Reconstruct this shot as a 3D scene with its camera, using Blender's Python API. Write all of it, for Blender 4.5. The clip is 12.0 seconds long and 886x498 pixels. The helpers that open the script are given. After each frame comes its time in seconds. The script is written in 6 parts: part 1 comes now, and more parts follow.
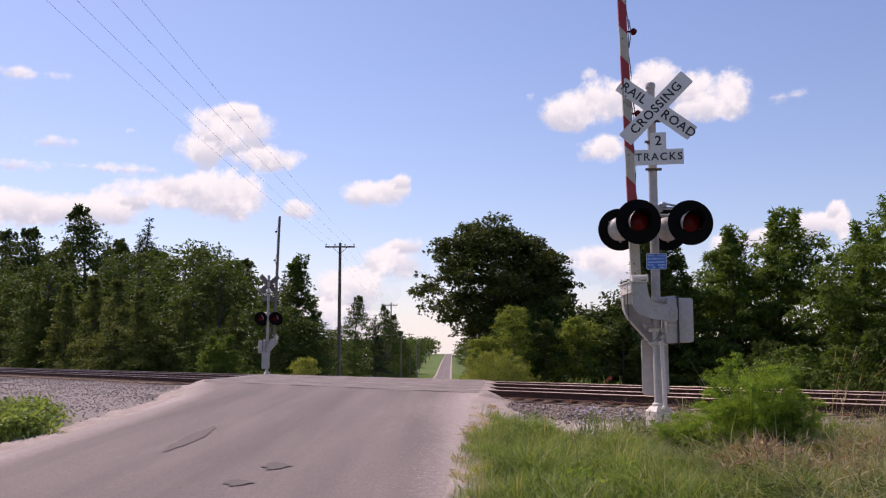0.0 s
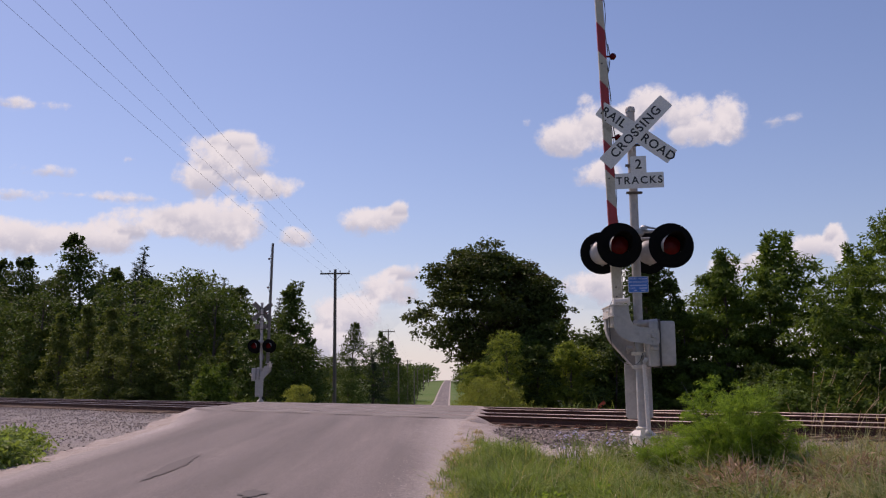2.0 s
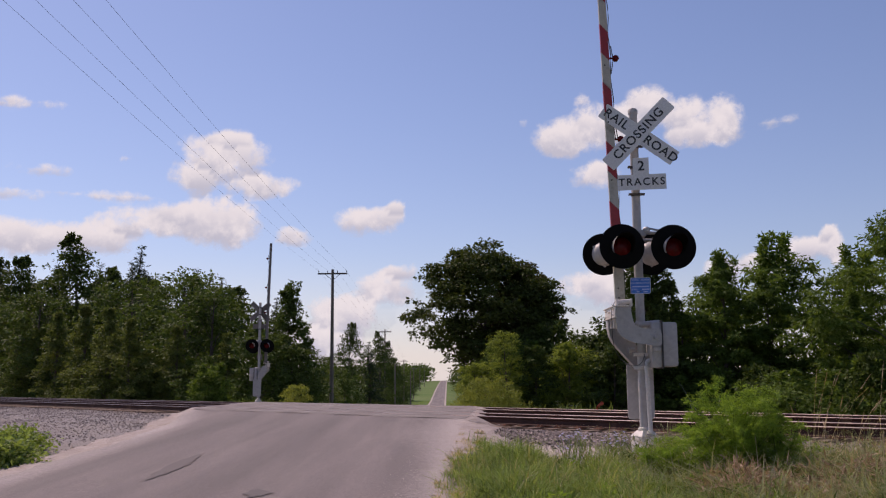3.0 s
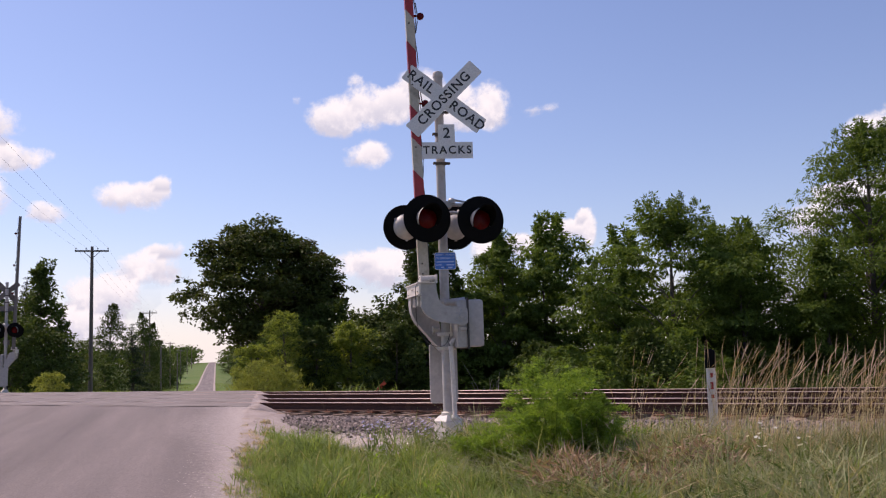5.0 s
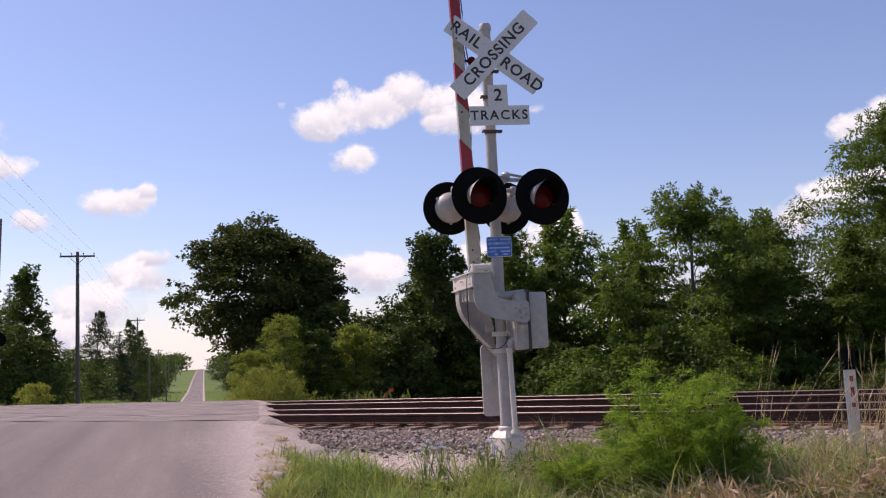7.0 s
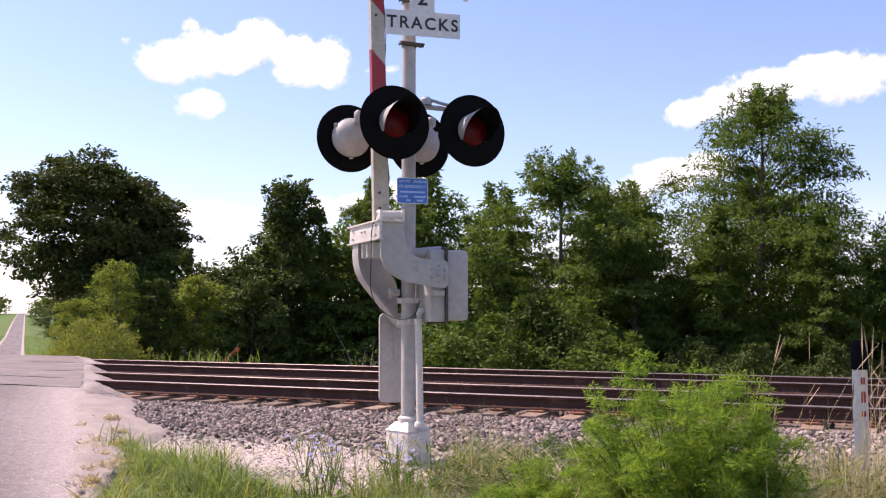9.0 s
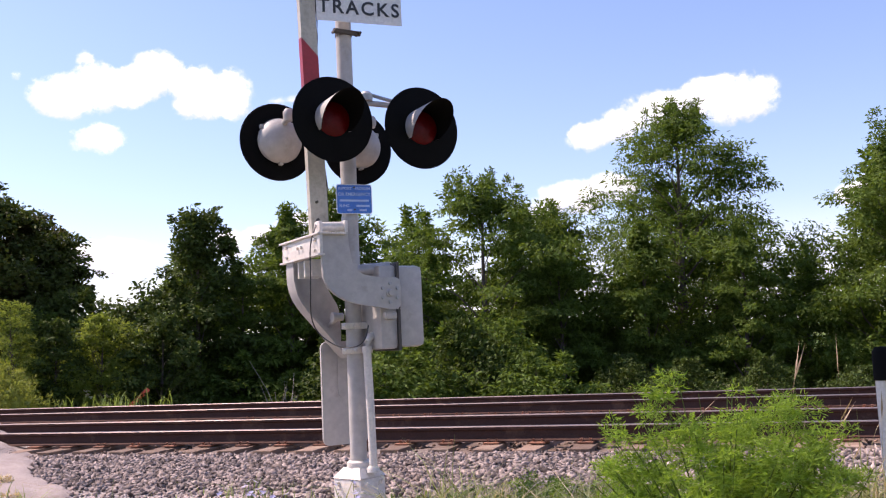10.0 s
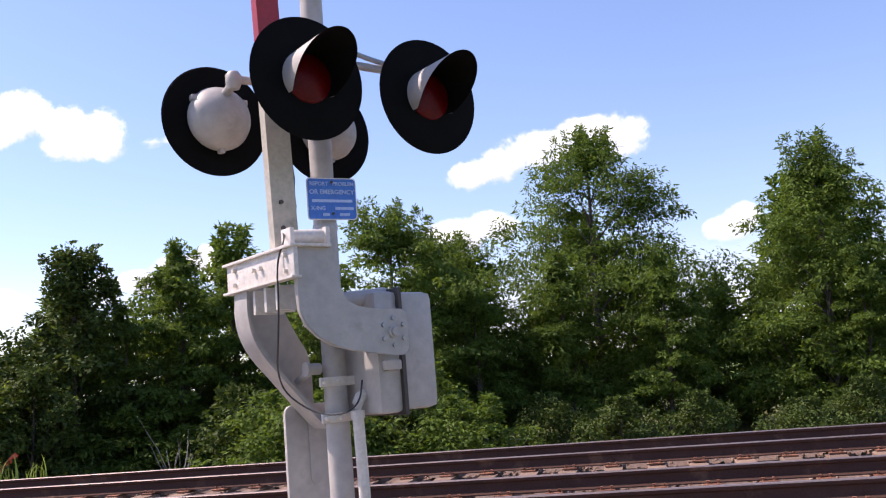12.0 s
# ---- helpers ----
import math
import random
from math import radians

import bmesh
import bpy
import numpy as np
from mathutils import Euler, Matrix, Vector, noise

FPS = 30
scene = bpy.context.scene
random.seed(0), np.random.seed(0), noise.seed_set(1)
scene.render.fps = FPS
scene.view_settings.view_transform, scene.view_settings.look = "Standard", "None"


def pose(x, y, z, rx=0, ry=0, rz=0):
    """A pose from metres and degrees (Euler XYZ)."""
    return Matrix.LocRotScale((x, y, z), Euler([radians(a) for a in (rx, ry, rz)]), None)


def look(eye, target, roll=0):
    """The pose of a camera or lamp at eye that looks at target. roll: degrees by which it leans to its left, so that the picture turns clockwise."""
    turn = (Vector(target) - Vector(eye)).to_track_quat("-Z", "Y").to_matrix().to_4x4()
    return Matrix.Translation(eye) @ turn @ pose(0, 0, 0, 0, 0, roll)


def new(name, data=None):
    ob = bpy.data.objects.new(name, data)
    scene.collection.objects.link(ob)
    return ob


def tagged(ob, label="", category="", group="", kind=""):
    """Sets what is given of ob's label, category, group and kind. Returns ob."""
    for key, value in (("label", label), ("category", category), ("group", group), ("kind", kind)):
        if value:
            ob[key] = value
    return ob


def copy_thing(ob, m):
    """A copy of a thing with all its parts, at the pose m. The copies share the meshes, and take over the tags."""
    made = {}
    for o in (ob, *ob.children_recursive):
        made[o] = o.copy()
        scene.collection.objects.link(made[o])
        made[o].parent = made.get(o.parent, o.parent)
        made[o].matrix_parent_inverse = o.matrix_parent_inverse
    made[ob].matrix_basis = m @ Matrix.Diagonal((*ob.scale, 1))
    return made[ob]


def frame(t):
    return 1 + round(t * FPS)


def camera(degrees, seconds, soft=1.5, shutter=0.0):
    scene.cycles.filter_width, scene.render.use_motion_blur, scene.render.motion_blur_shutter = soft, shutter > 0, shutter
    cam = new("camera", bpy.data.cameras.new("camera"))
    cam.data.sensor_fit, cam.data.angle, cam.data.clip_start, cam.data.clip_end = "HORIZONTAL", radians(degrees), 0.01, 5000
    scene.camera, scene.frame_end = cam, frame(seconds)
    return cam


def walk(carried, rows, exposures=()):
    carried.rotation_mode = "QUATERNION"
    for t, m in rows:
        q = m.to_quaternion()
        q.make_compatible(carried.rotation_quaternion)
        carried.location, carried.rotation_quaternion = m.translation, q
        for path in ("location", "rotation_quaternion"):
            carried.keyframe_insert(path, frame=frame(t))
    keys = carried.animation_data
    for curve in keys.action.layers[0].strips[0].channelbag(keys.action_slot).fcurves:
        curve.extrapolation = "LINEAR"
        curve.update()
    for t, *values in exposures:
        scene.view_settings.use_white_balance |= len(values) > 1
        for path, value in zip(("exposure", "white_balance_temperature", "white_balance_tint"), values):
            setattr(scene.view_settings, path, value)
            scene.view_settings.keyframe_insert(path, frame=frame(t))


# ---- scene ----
cam = camera(51.1, 12.0, soft=1.2)
METRES, EYE, TILT, LEAN, TURN = 9.9, 1.5, -0.3, -0.9, 0.0
ROWS = [
    (0.0, 0.0, 0.0, 0.0, 0.12, 6.93, 0.95),
    (0.5, 0.0051, 0.0014, 0.0002, 0.47, 8.52, 1.28),
    (1.0, 0.0144, 0.0021, -0.0011, 0.59, 9.58, 1.38),
    (1.5, 0.0217, 0.0031, -0.0019, -0.63, 9.02, 1.33),
    (2.0, 0.0245, -0.0002, -0.0023, 0.06, 8.54, 1.43),
    (2.5, 0.0231, -0.004, -0.0021, 0.11, 8.95, 1.48),
    (3.0, 0.0144, -0.004, -0.0019, -0.19, 8.55, 1.3),
    (3.5, 0.0021, 0.0027, -0.0011, -3.44, 7.76, 2.01),
    (5.5, -0.0154, 0.1832, 0.0087, -15.13, 6.79, 2.63),
    (6.0, -0.029, 0.242, 0.0094, -13.33, 7.69, 2.27),
    (6.5, -0.0317, 0.2925, 0.0099, -13.73, 7.53, 3.5),
    (8.5, -0.0298, 0.5259, 0.0283, -21.35, 4.16, 0.11),
    (9.0, -0.0162, 0.5856, 0.028, -24.67, 4.03, 0.97),
    (9.5, -0.0129, 0.6458, 0.0287, -24.38, 6.43, 2.32),
    (10.0, 0.002, 0.7007, 0.0269, -30.03, 5.5, 3.57),
    (10.5, 0.02, 0.7638, 0.0346, -30.3, 7.96, 3.79),
    (11.0, 0.0262, 0.8198, 0.0361, -37.18, 7.83, 5.61),
    (11.5, 0.042, 0.8799, 0.0407, -36.31, 7.99, 5.72),
    (12.0, 0.049, 0.9328, 0.0421, -37.08, 7.39, 5.53),
]
walk(cam, [(t, pose(0, 0, EYE, TILT, LEAN, TURN) @ pose(METRES * x, METRES * y, METRES * z, 90 + pitch, roll, yaw)) for t, x, y, z, yaw, pitch, roll in ROWS],
     [(t, e, 6900 if t < 10 else 6650, 28 if t < 10 else 25) for t, e in ((0.0, 0.08), (1.0, -0.2), (2.5, -0.25), (3.5, -0.22), (5.5, 0.15), (6.5, 0.08), (8.5, 0.62), (9.5, 0.83), (11.0, 0.75), (12.0, 0.80))])

# ---- light ----
SUN_AZ, SUN_EL = -42.0, 52.0
sun_way = Vector((math.sin(radians(SUN_AZ)) * math.cos(radians(SUN_EL)), math.cos(radians(SUN_AZ)) * math.cos(radians(SUN_EL)), math.sin(radians(SUN_EL))))
world = bpy.data.worlds.new("world")
scene.world = world
world.use_nodes = True
wn = world.node_tree
sky = wn.nodes.new("ShaderNodeTexSky")
sky.sky_type, sky.sun_disc = "NISHITA", False
sky.sun_elevation, sky.sun_rotation = radians(SUN_EL), radians(SUN_AZ % 360)
sky.air_density, sky.dust_density, sky.ozone_density = 1.1, 0.5, 2.5
air = wn.nodes.new("ShaderNodeMix")
air.data_type, air.blend_type = "RGBA", "MULTIPLY"
air.inputs[0].default_value = 1.0
air.inputs[7].default_value = (0.97, 1.0, 1.12, 1)
wn.links.new(sky.outputs[0], air.inputs[6])
wn.links.new(air.outputs[2], wn.nodes["Background"].inputs[0])
wn.nodes["Background"].inputs[1].default_value = 0.112
sun = new("sun", bpy.data.lights.new("sun", "SUN"))
sun.data.energy, sun.data.angle, sun.data.color = 4.2, radians(0.55), (1.0, 0.90, 0.78)
sun.matrix_world = look(sun_way * 60, (0, 0, 0))


# ---- materials ----
def material(name, base, rough=0.7, metal=0.0, alt=None, scale=8.0, mix=0.5, fine=80.0, bump=0.0, bump_scale=None, stretch=None,
             spec=0.5, random_tint=0.0, island_tint=0.0, translucent=0.0, stain=None, stain_scale=1.5, stain_at=(0.55, 0.7)):
    """A procedural surface: two scales of variation, a stain, relief, and a tint for each piece."""
    m = bpy.data.materials.new(name)
    m.use_nodes = True
    t, n = m.node_tree, m.node_tree.nodes
    b = n["Principled BSDF"]
    b.inputs["Roughness"].default_value, b.inputs["Metallic"].default_value = rough, metal
    b.inputs["Specular IOR Level"].default_value = spec
    geo = n.new("ShaderNodeNewGeometry")
    place = geo.outputs["Position"]
    if stretch:
        mp = n.new("ShaderNodeMapping")
        mp.inputs["Scale"].default_value = stretch[:3]
        mp.inputs["Rotation"].default_value = (0, 0, radians(stretch[3]) if len(stretch) > 3 else 0)
        t.links.new(place, mp.inputs[0])
        place = mp.outputs[0]

    def noise_at(size, detail=4.0, rough_=0.6):
        x = n.new("ShaderNodeTexNoise")
        x.inputs["Scale"].default_value, x.inputs["Detail"].default_value, x.inputs["Roughness"].default_value = size, detail, rough_
        t.links.new(place, x.inputs["Vector"])
        return x.outputs["Fac"]

    def blend(fac, a, c, kind="MIX"):
        x = n.new("ShaderNodeMix")
        x.data_type, x.blend_type = "RGBA", kind
        for sock, v in ((x.inputs[0], fac), (x.inputs[6], a), (x.inputs[7], c)):
            if isinstance(v, (tuple, list)):
                sock.default_value = (*v[:3], 1)
            elif isinstance(v, (int, float)):
                sock.default_value = v
            else:
                t.links.new(v, sock)
        return x.outputs[2]

    def ramp(v, lo, hi):
        x = n.new("ShaderNodeMapRange")
        x.inputs[1].default_value, x.inputs[2].default_value = lo, hi
        t.links.new(v, x.inputs[0])
        return x.outputs[0]

    alt = alt or tuple(c * 0.7 for c in base)
    col = blend(ramp(noise_at(scale), 0.5 - mix * 0.5, 0.5 + mix * 0.5), base, alt)
    f = ramp(noise_at(fine, 3.0), 0.25, 0.75)
    col = blend(0.35, col, blend(f, tuple(c * 0.55 for c in base), tuple(min(1, c * 1.35) for c in base)))
    if stain:
        col = blend(ramp(noise_at(stain_scale, 6.0, 0.7), *stain_at), col, stain)
    for amount, source in ((random_tint, "o"), (island_tint, "i")):
        if amount:
            r = n.new("ShaderNodeObjectInfo").outputs["Random"] if source == "o" else geo.outputs["Random Per Island"]
            hsv = n.new("ShaderNodeHueSaturation")
            mr = n.new("ShaderNodeMapRange")
            mr.inputs[3].default_value, mr.inputs[4].default_value = 1 - amount, 1 + amount
            t.links.new(r, mr.inputs[0])
            t.links.new(mr.outputs[0], hsv.inputs["Value"])
            t.links.new(col, hsv.inputs["Color"])
            col = hsv.outputs[0]
    t.links.new(col, b.inputs["Base Color"])
    if bump:
        bp = n.new("ShaderNodeBump")
        bp.inputs["Strength"].default_value = bump
        bp.inputs["Distance"].default_value = 0.02
        t.links.new(noise_at(bump_scale or fine, 5.0), bp.inputs["Height"])
        t.links.new(bp.outputs[0], b.inputs["Normal"])
    if translucent:
        tr = n.new("ShaderNodeBsdfTranslucent")
        sh = n.new("ShaderNodeMixShader")
        sh.inputs[0].default_value = translucent
        warm = blend(0.6, col, (base[0] * 1.9, base[1] * 1.7, base[2] * 0.6))
        t.links.new(warm, tr.inputs[0])
        t.links.new(b.outputs[0], sh.inputs[1])
        t.links.new(tr.outputs[0], sh.inputs[2])
        t.links.new(sh.outputs[0], n["Material Output"].inputs[0])
    return m


def leaf_material(name, base, alt, tint=0.35, tr=0.3):
    return material(name, base, rough=0.65, alt=alt, scale=0.5, mix=0.6, fine=3.0, island_tint=tint, translucent=tr, spec=0.18)


ASPHALT = material("worn asphalt", (0.186, 0.152, 0.143), 0.82, alt=(0.128, 0.105, 0.10), scale=0.45, mix=0.7, fine=150, bump=0.5, bump_scale=160,
                   stretch=(1.3, 0.16, 1), stain=(0.215, 0.177, 0.163), stain_scale=0.9, stain_at=(0.45, 0.8), spec=0.4)
CROSSING = material("crossing asphalt", (0.255, 0.222, 0.208), 0.95, alt=(0.185, 0.16, 0.15), scale=1.5, fine=50, bump=0.6, bump_scale=70, spec=0.2,
                    stain=(0.36, 0.335, 0.32), stain_scale=1.2)
SHOULDER = material("gravel shoulder", (0.45, 0.38, 0.345), 0.95, alt=(0.31, 0.26, 0.235), scale=2.5, fine=45, bump=1.0, bump_scale=55, spec=0.2, mix=0.3,
                    stain=(0.36, 0.285, 0.22), stain_scale=3.0)
SKID = material("rubber mark", (0.116, 0.095, 0.089), 0.9, alt=(0.14, 0.115, 0.108), scale=1.2, fine=60)
# tar patches, and the shade of the flangeway grooves painted as flat strips
PATCH_AND_GROOVE_SHADE = material("tar patch", (0.108, 0.091, 0.086), 0.9, alt=(0.135, 0.115, 0.11), scale=6, fine=60)
STONE = material("ballast stone", (0.135, 0.108, 0.096), 0.9, alt=(0.25, 0.205, 0.18), scale=9, fine=60, island_tint=0.75, random_tint=0.5, spec=0.15)
RUST_STONE = material("rust stained ballast", (0.155, 0.105, 0.078), 0.9, alt=(0.26, 0.185, 0.14), scale=7, fine=60, island_tint=0.7, spec=0.15)
PEBBLE = material("pale pebble", (0.40, 0.345, 0.315), 0.9, alt=(0.52, 0.455, 0.415), scale=6, fine=60, island_tint=0.35, spec=0.3)
YARD_STONE = material("weathered yard stone", (0.23, 0.192, 0.172), 0.9, alt=(0.36, 0.305, 0.275), scale=9, fine=60, island_tint=0.5, spec=0.15)
TIE = material("creosoted timber", (0.20, 0.13, 0.09), 0.9, alt=(0.28, 0.19, 0.135), scale=4, fine=60, bump=0.5, random_tint=0.3, stain=(0.33, 0.25, 0.185))
RAIL_SIDE = material("rusted rail", (0.080, 0.042, 0.033), 0.85, spec=0.15, alt=(0.048, 0.027, 0.02), scale=4, fine=50, bump=0.2, stain=(0.16, 0.095, 0.065))
RAIL_TOP = material("polished rail head", (0.38, 0.29, 0.25), 0.36, metal=0.65, alt=(0.26, 0.19, 0.165), scale=2, fine=20)
STEEL_PLATE = material("rusted steel plate", (0.24, 0.10, 0.055), 0.85, alt=(0.16, 0.07, 0.04), scale=8, fine=60, random_tint=0.3)
GREY_PAINT = material("weathered aluminium paint", (0.43, 0.405, 0.38), 0.5, alt=(0.385, 0.36, 0.335), scale=2, fine=12, bump=0.04,
                      stain=(0.30, 0.275, 0.245), stain_scale=5, stain_at=(0.58, 0.78))
WHITE_PAINT = material("white painted metal", (0.67, 0.62, 0.56), 0.45, alt=(0.59, 0.545, 0.49), scale=4, fine=40, stain=(0.55, 0.52, 0.47), stain_scale=6, stain_at=(0.6, 0.8))
SIGN_WHITE = material("white sign sheeting", (0.72, 0.71, 0.69), 0.4, alt=(0.66, 0.65, 0.63), scale=3, fine=50, stain=(0.66, 0.64, 0.6), stain_scale=7, stain_at=(0.6, 0.8))
SIGN_BLACK = material("black lettering", (0.02, 0.02, 0.022), 0.45, alt=(0.03, 0.03, 0.03))
BLACK_PAINT = material("flat black paint", (0.006, 0.006, 0.006), 0.8, alt=(0.009, 0.009, 0.009), scale=5, fine=50, spec=0.05)
RED_LENS = material("red lens", (0.12, 0.003, 0.004), 0.14, alt=(0.06, 0.0015, 0.002), scale=14, fine=90, bump=0.25, spec=0.15)
RED_SHEET = material("red reflective sheeting", (0.36, 0.018, 0.022), 0.4, alt=(0.28, 0.018, 0.02), scale=5, fine=50)
ARM_WHITE = material("dusty white sheeting", (0.50, 0.46, 0.38), 0.45, alt=(0.38, 0.345, 0.265), scale=4, fine=40, stain=(0.16, 0.145, 0.10), stain_scale=5, stain_at=(0.52, 0.72))
BLUE_SIGN = material("blue sign sheeting", (0.035, 0.17, 0.60), 0.4, alt=(0.05, 0.21, 0.66), scale=5, fine=50)
SIGN_PALE = material("pale blue print", (0.42, 0.55, 0.85), 0.4, alt=(0.36, 0.50, 0.82))
DULL_BACK_AND_SHADE = material("unpainted sign back and shaded gate arm", (0.13, 0.12, 0.11), 0.7, alt=(0.2, 0.18, 0.16), scale=5, fine=30)
GALV = material("galvanised steel", (0.42, 0.42, 0.42), 0.5, metal=0.5, alt=(0.33, 0.33, 0.33), scale=10, fine=60)
DARK_STEEL = material("dark steel", (0.06, 0.055, 0.05), 0.6, metal=0.3, alt=(0.1, 0.08, 0.07), scale=10)
CABLE = material("black cable", (0.03, 0.03, 0.032), 0.6)
CONCRETE = material("concrete", (0.42, 0.40, 0.37), 0.9, alt=(0.34, 0.32, 0.3), scale=5, fine=60, bump=0.4)
POLE_WOOD = material("weathered pole wood", (0.13, 0.105, 0.09), 0.9, alt=(0.19, 0.16, 0.14), scale=3, fine=30, stretch=(6, 6, 0.4))
BARK = material("bark", (0.075, 0.06, 0.05), 0.95, alt=(0.12, 0.1, 0.085), scale=3, fine=25, bump=0.6, bump_scale=14, stretch=(3, 3, 0.6))
DEAD_WOOD = material("bleached dead wood", (0.34, 0.31, 0.28), 0.9, alt=(0.25, 0.22, 0.2))
ORANGE = material("orange plastic", (0.75, 0.10, 0.03), 0.4, alt=(0.65, 0.08, 0.03))
OAK_LEAF = leaf_material("oak foliage", (0.053, 0.078, 0.016), (0.078, 0.099, 0.022), 0.45, 0.22)
OAK_LEAF_B = leaf_material("browning oak foliage", (0.072, 0.068, 0.020), (0.056, 0.07, 0.017), 0.45, 0.22)
LOCUST_LEAF = leaf_material("locust foliage", (0.083, 0.138, 0.025), (0.122, 0.18, 0.036), 0.5, 0.42)
DARK_LEAF = leaf_material("dark broadleaf foliage", (0.053, 0.086, 0.019), (0.079, 0.110, 0.025), 0.45, 0.25)
FOREST_LEAF = leaf_material("woodland foliage", (0.066, 0.108, 0.023), (0.095, 0.130, 0.031), 0.45, 0.28)
PINE_LEAF = leaf_material("conifer needles", (0.028, 0.050, 0.022), (0.040, 0.062, 0.026), 0.4, 0.1)
OLIVE_LEAF = leaf_material("olive shrub foliage", (0.145, 0.200, 0.040), (0.170, 0.220, 0.055), 0.35, 0.6)
WOODS_OLIVE = leaf_material("olive woodland edge foliage", (0.098, 0.132, 0.035), (0.128, 0.152, 0.045), 0.4, 0.38)
YELLOW_LEAF = leaf_material("goldenrod foliage", (0.21, 0.25, 0.06), (0.17, 0.22, 0.055), 0.35, 0.4)
LIME_LEAF = leaf_material("bright feathery weed foliage", (0.165, 0.275, 0.04), (0.225, 0.32, 0.058), 0.4, 0.55)
GRASS_LEAF = leaf_material("green grass", (0.165, 0.245, 0.058), (0.26, 0.315, 0.11), 0.5, 0.42)
GRASS_GREY = leaf_material("grey-green weathered grass", (0.225, 0.255, 0.125), (0.31, 0.31, 0.175), 0.5, 0.38)
GRASS_DARK = leaf_material("dark green grass", (0.10, 0.155, 0.036), (0.14, 0.185, 0.05), 0.45, 0.35)
GRASS_YELLOW = leaf_material("yellowing grass", (0.38, 0.36, 0.16), (0.30, 0.31, 0.13), 0.4, 0.35)
DEAD_LEAF = leaf_material("withered brown leaves", (0.27, 0.18, 0.12), (0.42, 0.32, 0.23), 0.55, 0.25)
DRY_LEAF = leaf_material("dry straw grass", (0.50, 0.42, 0.28), (0.36, 0.28, 0.18), 0.5, 0.3)
SEED = leaf_material("grass seed heads", (0.34, 0.26, 0.185), (0.25, 0.18, 0.13), 0.4, 0.25)
PETAL_BLUE = material("pale blue petals", (0.45, 0.45, 0.75), 0.6, translucent=0.3)
PETAL_WHITE = material("white flower heads", (0.8, 0.8, 0.76), 0.6, translucent=0.3)


# ---- mesh helpers ----
origin = {}


def finish(bm, name, mat, smooth=False):
    me = bpy.data.meshes.new(name)
    bmesh.ops.recalc_face_normals(bm, faces=bm.faces)
    bm.to_mesh(me)
    bm.free()
    for x in (mat if isinstance(mat, (list, tuple)) else [mat]):
        me.materials.append(x)
    if smooth:
        me.shade_smooth()
        me.set_sharp_from_angle(angle=radians(38))
    return me


def thing(name, place, label, category, group="", kind=""):
    e = new(name)
    e.location = place
    e.empty_display_size = 0.2
    origin[e] = Vector(place)
    return tagged(e, label, category, group, kind)


def part(name, bm, mat, parent, label="", smooth=True):
    """Links a bmesh, given in world places, as one mesh under a thing or a part."""
    me = finish(bm, name, mat, smooth)
    me.transform(Matrix.Translation(-origin[parent]))
    ob = new(name, me)
    ob.parent = parent
    origin[ob] = origin[parent]
    if label:
        ob["label"] = label
    return ob


def solid(name, bm, mat, label, category, group="", kind="", smooth=True, place=(0, 0, 0)):
    me = finish(bm, name, mat, smooth)
    me.transform(Matrix.Translation(-Vector(place)))
    ob = new(name, me)
    ob.location = place
    origin[ob] = Vector(place)
    return tagged(ob, label, category, group, kind)


def box(bm, lo, hi, turn=0.0, bevel=0.0, mi=0):
    c, s = (Vector(lo) + Vector(hi)) / 2, Vector(hi) - Vector(lo)
    r = bmesh.ops.create_cube(bm, size=1.0, matrix=Matrix.Translation(c) @ pose(0, 0, 0, 0, 0, turn) @ Matrix.Diagonal((*s, 1)))
    vs = r["verts"]
    fs = list({f for v in vs for f in v.link_faces})
    for f in fs:
        f.material_index = mi
    if bevel:
        es = list({e for v in vs for e in v.link_edges})
        bmesh.ops.bevel(bm, geom=es, offset=bevel, segments=2, affect="EDGES", profile=0.6)
    return bm


def tube(bm, a, b, r0, r1=None, seg=16, caps=True, mi=0):
    a, b = Vector(a), Vector(b)
    r1 = r0 if r1 is None else r1
    q = (b - a).to_track_quat("Z", "Y").to_matrix()
    rings = []
    for p, r in ((a, r0), (b, r1)):
        rings.append([bm.verts.new(p + q @ Vector((r * math.cos(2 * math.pi * i / seg), r * math.sin(2 * math.pi * i / seg), 0))) for i in range(seg)])
    for i in range(seg):
        bm.faces.new((rings[0][i], rings[0][(i + 1) % seg], rings[1][(i + 1) % seg], rings[1][i])).material_index = mi
    if caps:
        bm.faces.new(rings[0][::-1]).material_index = mi
        bm.faces.new(rings[1]).material_index = mi
    return bm


def hose(bm, pts, r, seg=8, taper=1.0):
    """A round tube along a row of points."""
    pts = [Vector(p) for p in pts]
    rings = []
    for i, p in enumerate(pts):
        d = (pts[min(i + 1, len(pts) - 1)] - pts[max(i - 1, 0)]).normalized()
        q = d.to_track_quat("Z", "Y").to_matrix()
        rr = r * (1 + (taper - 1) * i / max(1, len(pts) - 1))
        rings.append([bm.verts.new(p + q @ Vector((rr * math.cos(2 * math.pi * k / seg), rr * math.sin(2 * math.pi * k / seg), 0))) for k in range(seg)])
    for a, b in zip(rings, rings[1:]):
        for k in range(seg):
            bm.faces.new((a[k], a[(k + 1) % seg], b[(k + 1) % seg], b[k]))
    bm.faces.new(rings[0][::-1])
    bm.faces.new(rings[-1])
    return bm


